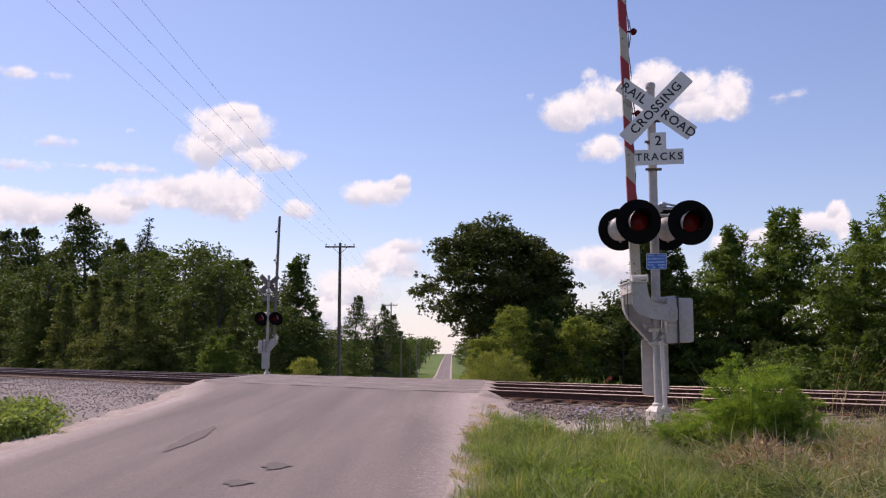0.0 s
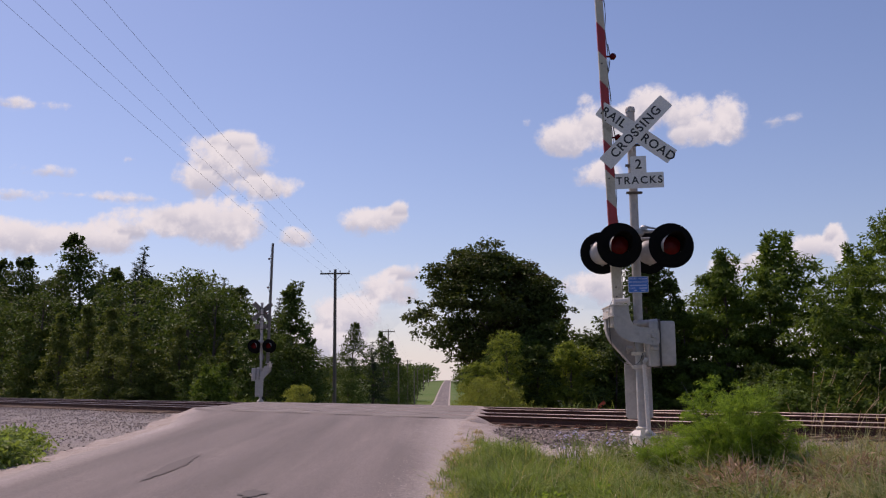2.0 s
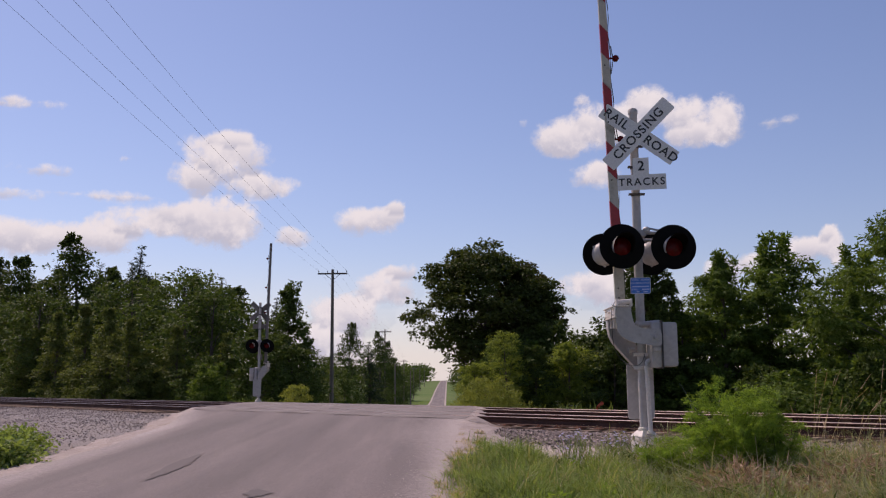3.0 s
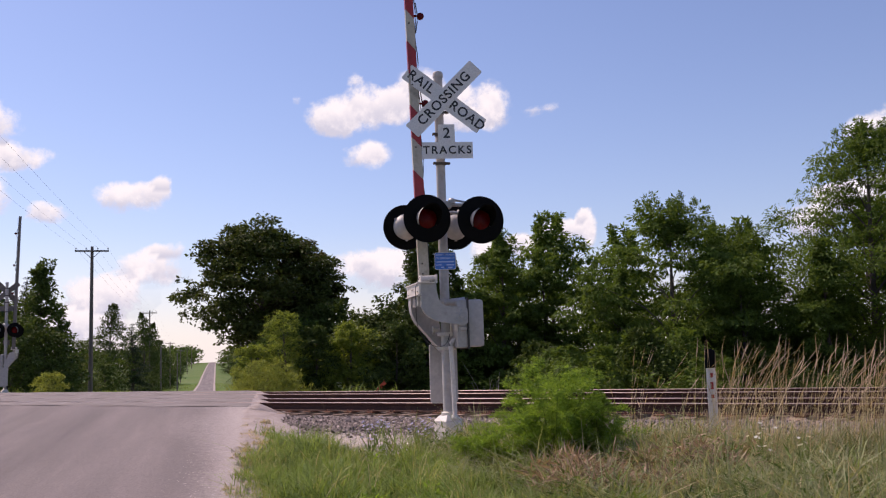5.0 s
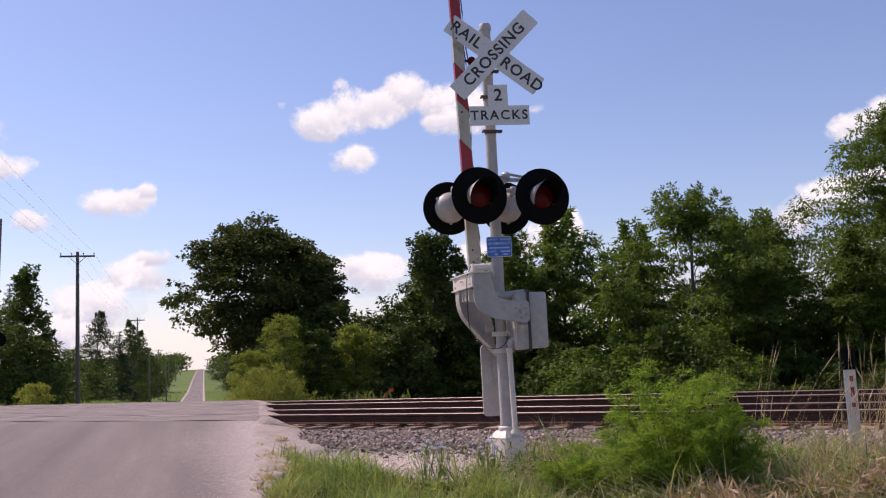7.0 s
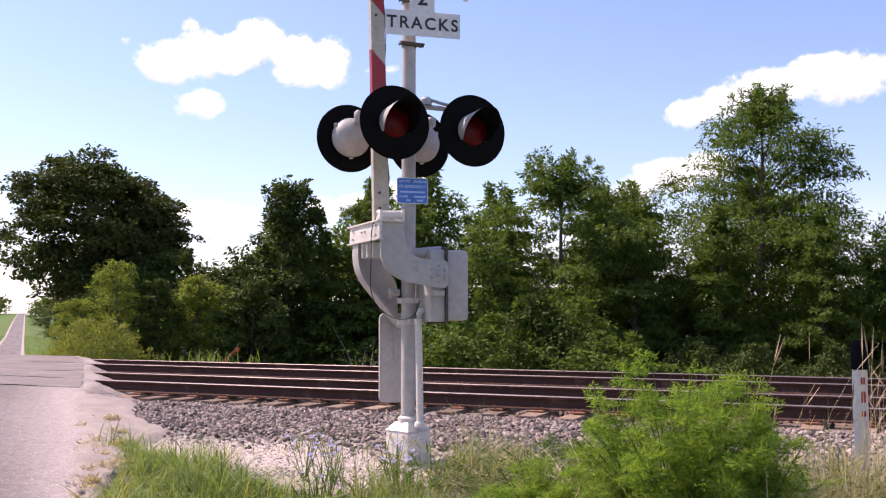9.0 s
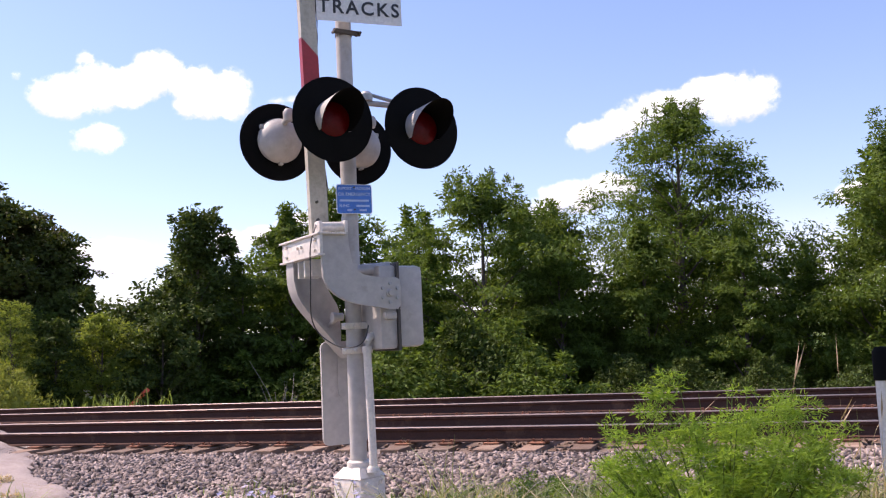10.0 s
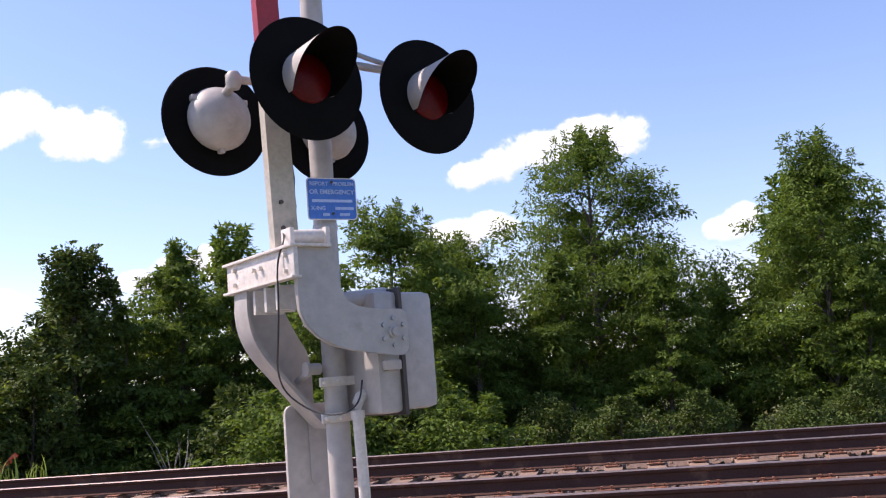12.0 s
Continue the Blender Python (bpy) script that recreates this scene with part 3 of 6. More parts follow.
def crossing_strip(name, v0, v1, mat, lift, label, category):
    """A strip of the crossing along the rails, cut off at the road's edges."""
    rows = []
    for s in np.linspace(0, 1, 50):
        row = []
        for v in np.linspace(v0, v1, max(2, int((v1 - v0) / 0.25) + 1)):
            y_right, y_left = v / NY, v / NY
            for _ in range(6):
                y_right = (v - (float(road_right(y_right)) - 0.06) * NX) / NY
                y_left = (v - (float(road_left(y_left)) + 0.06) * NX) / NY
            y = y_right + (y_left - y_right) * s
            x = (v - y * NY) / NX
            row.append((x, y, float(road_top(x, y)) + lift + 0.006 * math.sin(3 * y + v)))
        rows.append(row)
    n = len(rows[0])
    co = [p for r in rows for p in r]
    f = [(a * n + b, a * n + b + 1, (a + 1) * n + b + 1, (a + 1) * n + b) for a in range(len(rows) - 1) for b in range(n - 1)]
    me = bpy.data.meshes.new(name)
    me.from_pydata(co, [], f)
    me.materials.append(mat)
    me.shade_smooth()
    return tagged(new(name, me), label, category, kind="structure")


for a, b in ((13.7, 14.74), (14.96, 16.19), (16.41, 18.47), (18.69, 19.92), (20.14, 21.4)):
    crossing_strip("pavement", a, b, CROSSING, 0.012, "patched pale asphalt between the rails of the crossing", "crossing surface")
# No groove is cut: flat dark strips stand for its shade.
for v, s in zip(RAILS, (1, -1, 1, -1)):
    crossing_strip("trim", v + s * 0.04 - (0.0 if s > 0 else 0.07), v + s * 0.04 + (0.07 if s > 0 else 0.0), PATCH_AND_GROOVE_SHADE, 0.006, "flat dark strip painting the shade in the flangeway groove", "flangeway")

# marks on the asphalt
def decal(name, pts, mat, lift, label, category):
    me = bpy.data.meshes.new(name)
    co = [(x, y, float(road_top(x, y)) + lift) for x, y in pts]
    h = len(co) // 2
    me.from_pydata(co, [], [(i, h + i, h + i + 1, i + 1) for i in range(h - 1)])
    me.materials.append(mat)
    return tagged(new(name, me), label, category)


def ribbon(path, width, wob=0.03):
    rnd = random.Random(3)
    a, b = [], []
    for i, (x, y) in enumerate(path):
        k = width * math.sin(math.pi * (i + 0.4) / (len(path) - 0.2)) / 2
        a.append((x - k + rnd.uniform(-wob, wob), y))
        b.append((x + k + rnd.uniform(-wob, wob), y))
    return a + b


decal("skid_mark", ribbon([(-3.58 - 0.15 * (i / 16) ** 1.4, 12.0 + 3.2 * i / 16) for i in range(17)], 0.30), SKID, 0.014, "faint dark curved tyre mark on the asphalt", "skid mark")
decal("tar_patch", ribbon([(-1.87 + 0.05 * math.sin(0.7 * i), 10.1 + 0.6 * i / 8) for i in range(9)], 0.30, 0.05), PATCH_AND_GROOVE_SHADE, 0.014, "small dark tar patch on the asphalt", "tar patch")
decal("tar_patch", ribbon([(-2.04 + 0.05 * math.sin(0.7 * i), 9.1 + 0.4 * i / 8) for i in range(9)], 0.28, 0.05), PATCH_AND_GROOVE_SHADE, 0.014, "small dark tar patch on the asphalt", "tar patch")

# ---- the crossing signal with its gate ----
MX, MY, MB = 3.135, 13.75, 0.45
GY = 13.53
signal = thing("crossing_signal", (MX, MY, MB), "grey railroad crossing signal mast with crossbuck, red flashers and raised gate", "crossing signal", "crossing signals")


def signal_mast(s):
    bm = bmesh.new()
    tube(bm, (MX, MY, 0.78), (MX, MY, 5.57), 0.067, 0.064, 24)
    mast = part("mast", bm, GREY_PAINT, s, "grey painted steel pipe mast")
    bm = lathe(bmesh.new(), (MX, MY, 5.56), (0, 0, 1), ((0, 0.074), (0.05, 0.074), (0.075, 0.062), (0.09, 0.03)), 24)
    part("cap", bm, GREY_PAINT, mast)
    for z in (1.885, 1.69):
        bm = bmesh.new()
        lathe(bm, (MX, MY, z - 0.025), (0, 0, 1), ((0, 0.080), (0.05, 0.080)), 24)
        box(bm, (MX - 0.135, MY - 0.075, z - 0.025), (MX + 0.125, MY - 0.055, z + 0.025), bevel=0.004)
        for dx in (-0.115, -0.03, 0.1):
            tube(bm, (MX + dx, MY - 0.105, z), (MX + dx, MY - 0.05, z), 0.012, seg=8)
        part("clamp", bm, WHITE_PAINT, mast, "white painted pipe clamp with bolts")
    # foot: a cast junction box set cornerwise
    bm = bmesh.new()
    box(bm, (MX - 0.145, MY - 0.145, MB - 0.1), (MX + 0.145, MY + 0.145, 0.70), 22, 0.018)
    base = part("base", bm, WHITE_PAINT, s, "white painted cast base box")
    bm = bmesh.new()
    q = [pose(MX, MY, 0, 0, 0, 22) @ Vector((x, y, 0)) for x, y in ((-1, -1), (1, -1), (1, 1), (-1, 1))]
    lo = [bm.verts.new((MX + (p.x - MX) * 0.15, MY + (p.y - MY) * 0.15, 0.702)) for p in q]
    hi = [bm.verts.new((MX + (p.x - MX) * 0.085, MY + (p.y - MY) * 0.085, 0.78)) for p in q]
    for i in range(4):
        bm.faces.new((lo[i], lo[(i + 1) % 4], hi[(i + 1) % 4], hi[i]))
    bm.faces.new(hi)
    bm.faces.new(lo[::-1])
    lathe(bm, (MX, MY, 0.78), (0, 0, 1), ((0, 0.095), (0.035, 0.095), (0.05, 0.075)), 20)
    part("collar", bm, WHITE_PAINT, base)
    m = pose(MX, MY, 0, 0, 0, 22)
    for a in (-0.09, 0.09):
        for b in ((-0.16, a), (a, -0.16)):
            p = m @ Vector((*b, 0.66))
            d = (m.to_3x3() @ Vector((-1 if b[0] == -0.16 else 0, -1 if b[1] == -0.16 else 0, 0)))
            part("base_bolt", tube(bmesh.new(), p - d * 0.02, p + d * 0.014, 0.018, seg=6), WHITE_PAINT, base)
    # conduit beside the mast
    bm = bmesh.new()
    hose(bm, [(3.27, 13.63, 1.795), (3.22, 13.595, 1.80), (3.185, 13.58, 1.79), (3.165, 13.575, 1.76), (3.16, 13.575, 1.68), (3.175, 13.585, 1.30), (3.195, 13.61, 0.76)], 0.032, 14)
    lathe(bm, (3.16, 13.575, 1.675), (0, 0, 1), ((0, 0.038), (0.045, 0.038)), 14)
    lathe(bm, (3.19, 13.61, 0.74), (0, 0, 1), ((0, 0.05), (0.03, 0.05), (0.05, 0.035)), 14)
    part("conduit", bm, WHITE_PAINT, s, "white cable conduit running down the mast")


def crossbuck(s):
    y = MY - 0.10
    cx, cz = 3.17, 5.19
    for word, tilt, dy, parts in (("CROSSING", 45, -0.012, ((0.0, "CROSSING"),)), ("RAILROAD", -38, 0.006, ((-0.405, "RAIL"), (0.405, "ROAD")))):
        bm = slab(bmesh.new(), rounded(-0.66, -0.122, 0.66, 0.122, 0.02, 3), -0.0015, 0.0015)
        bm.transform(pose(cx, y + dy, cz, 0, -tilt, 0))
        blade = part("crossbuck_blade", bm, SIGN_WHITE, s, "white crossbuck blade with black lettering", False)
        for off, w in parts:
            bm = letters(w, 0.19, 1.13)
            bm.transform(pose(cx, y + dy - 0.0035, cz, 0, -tilt, 0) @ pose(off, 0, 0.0, 90, 0, 0))
            part("lettering", bm, SIGN_BLACK, blade, "black word " + w, False)
        for off in (-0.05, 0.05):
            part("blade_bolt", tube(bmesh.new(), (cx + off * 0.5, y + dy - 0.012, cz + off), (cx + off * 0.5, y + dy + 0.02, cz + off), 0.011, seg=8), DARK_STEEL, blade)
    # number plate: a T turned upside down
    x0, x1, z0, zm, z1 = 2.84, 3.552, 4.33, 4.565, 4.82
    bm = slab(bmesh.new(), ((x0, z0), (x1, z0), (x1, zm), (3.305, zm), (3.305, z1), (3.07, z1), (3.07, zm), (x0, zm)), y - 0.002, y + 0.002)
    plate = part("track_count_plate", bm, SIGN_WHITE, s, "white plate reading 2 TRACKS", False)
    for body, size, x, z, sp in (("2", 0.205, 3.19, 4.69, 1.0), ("TRACKS", 0.158, 3.193, 4.448, 1.25)):
        bm = letters(body, size, sp)
        bm.transform(pose(x, y - 0.0045, z, 90, 0, 0))
        part("lettering", bm, SIGN_BLACK, plate, "black characters " + body, False)
    for z in (4.71, 4.29, 5.03, 5.36):
        bm = bmesh.new()
        lathe(bm, (MX, MY, z - 0.018), (0, 0, 1), ((0, 0.071), (0.036, 0.071)), 20)
        box(bm, (MX - 0.12, MY - 0.085, z - 0.018), (MX + 0.12, MY - 0.055, z + 0.018), bevel=0.004)
        for dx in (-0.105, 0.105):
            tube(bm, (MX + dx, MY - 0.105, z), (MX + dx, MY - 0.02, z), 0.013, seg=8)
        part("sign_band", bm, DARK_STEEL, s, "rusty steel band clamp")


def flasher(s, x, y, z, face):
    """One red lamp: disc, hood, lens and housing. face: -1 towards -y, 1 towards +y."""
    f = face
    bm = lathe(bmesh.new(), (x, y, z), (0, -f, 0), ((0.004, 0.16), (0.02, 0.185), (0.05, 0.190), (0.09, 0.178), (0.14, 0.140), (0.175, 0.08), (0.19, 0.02)), 32)
    for a in (35, 145, 270):
        c, sn = math.cos(radians(a)), math.sin(radians(a))
        box(bm, (x + c * 0.19 - 0.016, min(y - f * 0.03, y - f * 0.075), z + sn * 0.19 - 0.016), (x + c * 0.19 + 0.016, max(y - f * 0.03, y - f * 0.075), z + sn * 0.19 + 0.016), bevel=0.004)
    lamp = part("flasher", bm, GREY_PAINT, s, "flashing light with grey housing and black disc")
    bm = lathe(bmesh.new(), (x, y, z), (0, f, 0), ((-0.004, 0.12), (-0.004, 0.320), (0.003, 0.328), (0.006, 0.322), (0.006, 0.12)), 56, close=False)
    part("background_disc", bm, BLACK_PAINT, lamp, "round black background disc")
    bm = lathe(bmesh.new(), (x, y, z), (0, f, 0), ((0.0, 0.138), (0.012, 0.130), (0.028, 0.08), (0.036, 0.035), (0.038, 0.004)), 32)
    part("lens", bm, RED_LENS, lamp, "dark red glass lens")
    # hood: a tunnel that is longest at the top and open below
    bm = bmesh.new()
    R, n = 0.148, 36
    rows = []
    for i in range(n + 1):
        a = radians(-38 + 256 * i / n)
        top = math.sin(a)
        reach = 0.05 + 0.31 * max(0.0, min(1.0, (top + 0.62) / 1.62)) ** 0.8
        c = (math.cos(a), math.sin(a))
        rows.append([bm.verts.new((x + c[0] * r, y + f * h, z + c[1] * r)) for r, h in ((R, 0.004), (R * 1.02, reach * 0.5), (R * 1.04, reach), (R * 1.02, reach), (R * 0.985, reach * 0.5), (R * 0.97, 0.004))])
    for a, b in zip(rows, rows[1:]):
        for k in range(5):
            bm.faces.new((a[k], b[k], b[k + 1], a[k + 1])).material_index = 0 if k < 2 else 1
    part("hood", bm, [GREY_PAINT, BLACK_PAINT], lamp, "lamp hood, pale outside and black inside")


def flashers(s):
    z, xl, xr = 3.435, 2.80, 3.54
    for x in (xl, xr):
        flasher(s, x, 13.26 if x == xl else 13.22, z if x == xl else z - 0.02, -1)
    for x in (xl - 0.105, xr - 0.115):
        flasher(s, x, 14.17, z + 0.01, 1)
    for y0, dx in ((-0.17, 0.0), (0.17, -0.10)):
        bm = bmesh.new()
        zt = z + (0.245 if y0 < 0 else 0.19)
        tube(bm, (xl + dx, MY + y0, zt), (xr + dx, MY + y0, zt), 0.024, seg=12)
        box(bm, (MX - 0.09, MY + min(y0, 0) - 0.03, zt - 0.05), (MX + 0.09, MY + max(y0, 0) + 0.03, zt + 0.05), bevel=0.012)
        for x in (xl + dx, xr + dx):
            lathe(bm, (x, MY + y0, zt - 0.06), (0, 0, 1), ((0, 0.03), (0.03, 0.045), (0.08, 0.045), (0.10, 0.03)), 14)
            tube(bm, (x, MY + y0, zt - 0.02), (x, MY + (-0.36 if y0 < 0 else 0.30), z + 0.13), 0.026, seg=10)
        part("crossarm", bm, GREY_PAINT, s, "grey lamp crossarm with swivel fittings")
    bm = bmesh.new()
    hose(bm, [(MX + 0.05, MY - 0.12, z + 0.28), (MX + 0.12, MY - 0.2, z + 0.31), (MX + 0.25, MY - 0.2, z + 0.285), (xr - 0.05, MY - 0.2, z + 0.27)], 0.016, 8)
    lathe(bm, (MX + 0.10, MY - 0.18, z + 0.26), (0, 0, 1), ((0, 0.05), (0.05, 0.055), (0.075, 0.03)), 14)
    part("terminal_cap", bm, GALV, s, "galvanised cable fitting over the lamps")


S_ARM = ((2.70, 2.58), (2.905, 2.585), (2.915, 2.45), (2.93, 2.35), (2.965, 2.285), (3.03, 2.255), (3.12, 2.245), (3.30, 2.24), (3.33, 2.22), (3.335, 2.16), (3.335, 2.03), (3.31, 1.995), (3.25, 1.995),
         (3.09, 2.02), (2.96, 2.04), (2.87, 2.065), (2.79, 2.11), (2.73, 2.165), (2.695, 2.24), (2.69, 2.33), (2.69, 2.45))


def softened(pts, loop=True):
    """Corner points with their corners cut twice, for rounded outlines and bent cables."""
    pts = [Vector(p) for p in pts]
    for _ in range(2):
        out = [] if loop else [pts[0]]
        for a, b in zip(pts, pts[1:] + (pts[:1] if loop else [])):
            out += [a * 0.75 + b * 0.25, a * 0.25 + b * 0.75]
        pts = out if loop else out + [pts[-1]]
    return [tuple(p) for p in pts]


def gate(s):
    # mechanism box behind the mast
    bm = bmesh.new()
    box(bm, (3.215, GY - 0.105, 1.69), (3.365, GY + 0.30, 2.35), bevel=0.03)
    gb = part("gate_mechanism", bm, GREY_PAINT, s, "grey gate motor box")
    bm = bmesh.new()
    box(bm, (3.372, GY - 0.115, 1.70), (3.60, GY + 0.31, 2.345), bevel=0.045)
    part("cover", bm, GREY_PAINT, gb, "rounded grey cover")
    bm = bmesh.new()
    slab(bm, rounded(3.358, 1.675, 3.380, 2.37, 0.008, 2), GY - 0.128, GY + 0.32)
    part("gasket", bm, DARK_STEEL, gb, "dark seam between box and cover")
    bm = bmesh.new()
    box(bm, (3.24, GY - 0.15, 1.92), (3.34, GY - 0.09, 1.975), bevel=0.012)
    part("latch", bm, GREY_PAINT, gb)
    bm = bmesh.new()
    tube(bm, (3.06, GY + 0.02, 2.31), (3.37, GY + 0.02, 2.34), 0.045, seg=16)
    tube(bm, (3.03, GY - 0.06, 2.34), (3.03, GY - 0.03, 2.34), 0.03, 0.03, 12)
    part("motor_pipe", bm, GREY_PAINT, gb)
    # two curved support arms
    y0 = GY - 0.235
    bm = slab(bmesh.new(), S_ARM, y0, y0 + 0.035, 0.005)
    fa = part("support_arm", bm, GREY_PAINT, s, "grey curved gate support arm")
    bm = slab(bmesh.new(), softened(((2.685, 2.45), (2.93, 2.45), (2.97, 2.30), (3.06, 2.13), (3.125, 2.04), (3.125, 1.64), (3.06, 1.70), (2.90, 1.89), (2.73, 2.08), (2.675, 2.24))), GY + 0.46, GY + 0.49, 0.004)
    part("brace", bm, GREY_PAINT, s, "grey sloping brace of the gate")
    edge = softened(((2.675, 2.44), (2.67, 2.24), (2.73, 2.075), (2.90, 1.885), (3.06, 1.695), (3.12, 1.635)), False)
    bm = bmesh.new()
    rows = [[bm.verts.new((x + dx, yy, zz + dx)) for dx, yy in ((-0.006, GY + 0.30), (-0.006, GY + 0.455), (0.008, GY + 0.455), (0.008, GY + 0.30))] for x, zz in edge]
    for a, b in zip(rows, rows[1:]):
        for k in range(4):
            bm.faces.new((a[k], a[(k + 1) % 4], b[(k + 1) % 4], b[k]))
    bm.faces.new(rows[0])
    bm.faces.new(rows[-1][::-1])
    part("flange", bm, GREY_PAINT, s, "grey curved flange along the brace")
    bm = bmesh.new()
    tube(bm, (2.96, GY + 0.20, 1.96), (3.03, GY + 0.20, 1.96), 0.032, seg=14)
    tube(bm, (2.94, GY + 0.20, 1.96), (2.96, GY + 0.20, 1.96), 0.04, seg=14)
    tube(bm, (2.99, GY + 0.20, 1.96), (2.99, GY + 0.38, 1.90), 0.02, seg=10)
    part("tie_bar", bm, GREY_PAINT, s)
    bm = bmesh.new()
    lathe(bm, (3.24, y0 + 0.002, 2.12), (0, -1, 0), ((0, 0.034), (0.012, 0.034), (0.014, 0.024), (0.03, 0.022)), 18)
    tube(bm, (3.24, y0, 2.12), (3.24, GY + 0.48, 2.12), 0.028, seg=14)
    hub = part("hub", bm, GREY_PAINT, fa, "grey pivot hub")
    for k in range(6):
        a = radians(90 + 60 * k)
        bm = bmesh.new()
        p = (3.24 + 0.072 * math.cos(a), y0, 2.12 + 0.072 * math.sin(a))
        tube(bm, (p[0], y0 + 0.002, p[2]), (p[0], y0 - 0.014, p[2]), 0.014, seg=6)
        part("bolt", bm, GALV, fa, "galvanised hexagonal bolt")
    # channel between the arms, holding the gate arm
    bm = bmesh.new()
    box(bm, (2.665, y0 - 0.02, 2.42), (2.69, GY + 0.53, 2.565), bevel=0.003)
    box(bm, (2.645, y0 - 0.03, 2.563), (2.88, GY + 0.55, 2.578), bevel=0.003)
    box(bm, (2.645, y0 - 0.03, 2.405), (2.70, GY + 0.55, 2.418), bevel=0.003)
    for k in range(3):
        yy = y0 + 0.22 + k * 0.13
        box(bm, (2.69, yy, 2.27), (2.86, yy + 0.03, 2.40), bevel=0.006)
    for yy, z in ((y0 + 0.06, 2.53), (y0 + 0.06, 2.45), (GY + 0.42, 2.53), (GY + 0.42, 2.45), (GY + 0.1, 2.5), (GY + 0.18, 2.5)):
        tube(bm, (2.645, yy, z), (2.69, yy, z), 0.013, seg=8)
    part("arm_bracket", bm, WHITE_PAINT, s, "white flanged gate arm bracket with bolts")
    bm = bmesh.new()
    tube(bm, (2.72, GY - 0.09, 2.635), (2.93, GY - 0.09, 2.645), 0.038, seg=16)
    box(bm, (2.715, GY - 0.14, 2.575), (2.74, GY - 0.04, 2.68), bevel=0.005)
    box(bm, (2.925, GY - 0.14, 2.575), (2.95, GY - 0.04, 2.69), bevel=0.005)
    part("shear_pin_tube", bm, WHITE_PAINT, s, "white horizontal tube on the bracket")
    # the raised striped arm, made of bands
    xa, za, xb, zb = 2.825, 2.60, 2.66, 8.7
    y1 = GY + 0.13
    w, d = 0.073, 0.03

    def mid(z):
        return xa + (xb - xa) * (z - za) / (zb - za)

    edges = [za, 3.66] + [4.11 - 0.0 + 0.465 * k for k in range(10)]
    edges = [e for e in edges if e < zb] + [zb]
    arm = None
    for i, (e0, e1) in enumerate(zip(edges, edges[1:])):
        red = i % 2 == 1
        s0, s1 = (0.0 if i == 0 else 0.07), (0.0 if e1 == zb else 0.07)
        k = 1 - 0.25 * (e0 - za) / (zb - za)
        bm = slab(bmesh.new(), ((mid(e0) - w * k, e0 + s0), (mid(e0) + w * k, e0 - s0), (mid(e1) + w * k, e1 - s1), (mid(e1) - w * k, e1 + s1)), y1 - d, y1 + d)
        band = part("gate_arm" if arm is None else "arm_band", bm, RED_SHEET if red else ARM_WHITE, s if arm is None else arm,
                    "tall raised gate arm, dusty white at its foot" if arm is None else ("red diagonal band" if red else "white diagonal band"), False)
        arm = arm or band
    for z in (6.42, 5.14, 7.9):
        bm = lathe(bmesh.new(), (mid(z) + 0.16, y1, z), (0, -1, 0), ((-0.03, 0.03), (-0.02, 0.05), (0.02, 0.05), (0.035, 0.03)), 20)
        box(bm, (mid(z) + 0.04, y1 - 0.012, z - 0.012), (mid(z) + 0.16, y1 + 0.012, z + 0.012))
        part("arm_lamp", bm, RED_LENS, arm, "small red lamp on the gate arm")
        bm = hose(bmesh.new(), [(mid(z) + 0.085, y1, z - 0.25), (mid(z) + 0.11, y1, z - 0.1), (mid(z) + 0.12, y1, z), (mid(z) + 0.09, y1, z + 0.2)], 0.008, 6)
        part("arm_cable", bm, CABLE, arm)
    bm = hose(bmesh.new(), [(mid(z) + 0.078 + 0.012 * math.sin(9 * z), y1, z) for z in np.linspace(2.7, 8.6, 40)], 0.007, 6)
    part("arm_cable", bm, CABLE, arm, "thin black cable along the gate arm")
    for z in (2.72, 2.86, 4.5, 5.4, 6.3):
        part("arm_bolt", tube(bmesh.new(), (mid(z) - 0.02, y1 - 0.045, z), (mid(z) - 0.02, y1 + 0.045, z), 0.012, seg=8), DARK_STEEL, arm)
    # tall counterweight plate behind the mast
    bm = slab(bmesh.new(), rounded(2.96, 0.93, 3.36, 1.77, 0.05), GY + 0.50, GY + 0.525, 0.004)
    cw = part("counterweight_plate", bm, GREY_PAINT, s, "tall grey counterweight plate with rounded corners")
    bm = slab(bmesh.new(), rounded(3.10, 1.32, 3.17, 1.70, 0.03), GY + 0.49, GY + 0.502, 0.003)
    part("slot_cover", bm, GREY_PAINT, cw)
    # loose cable
    bm = hose(bmesh.new(), softened([(2.72, GY - 0.06, 2.66), (2.67, GY - 0.16, 2.61), (2.64, GY - 0.12, 2.5), (2.65, GY - 0.1, 2.3), (2.66, GY - 0.05, 2.1), (2.72, GY + 0.1, 1.95), (2.80, GY + 0.16, 1.83), (2.90, GY + 0.02, 1.72), (3.0, GY - 0.10, 1.71), (3.07, GY - 0.13, 1.77), (3.11, GY - 0.1, 1.88)], False), 0.005, 6)
    part("cable", bm, CABLE, s, "loose black cable drooping from the bracket")


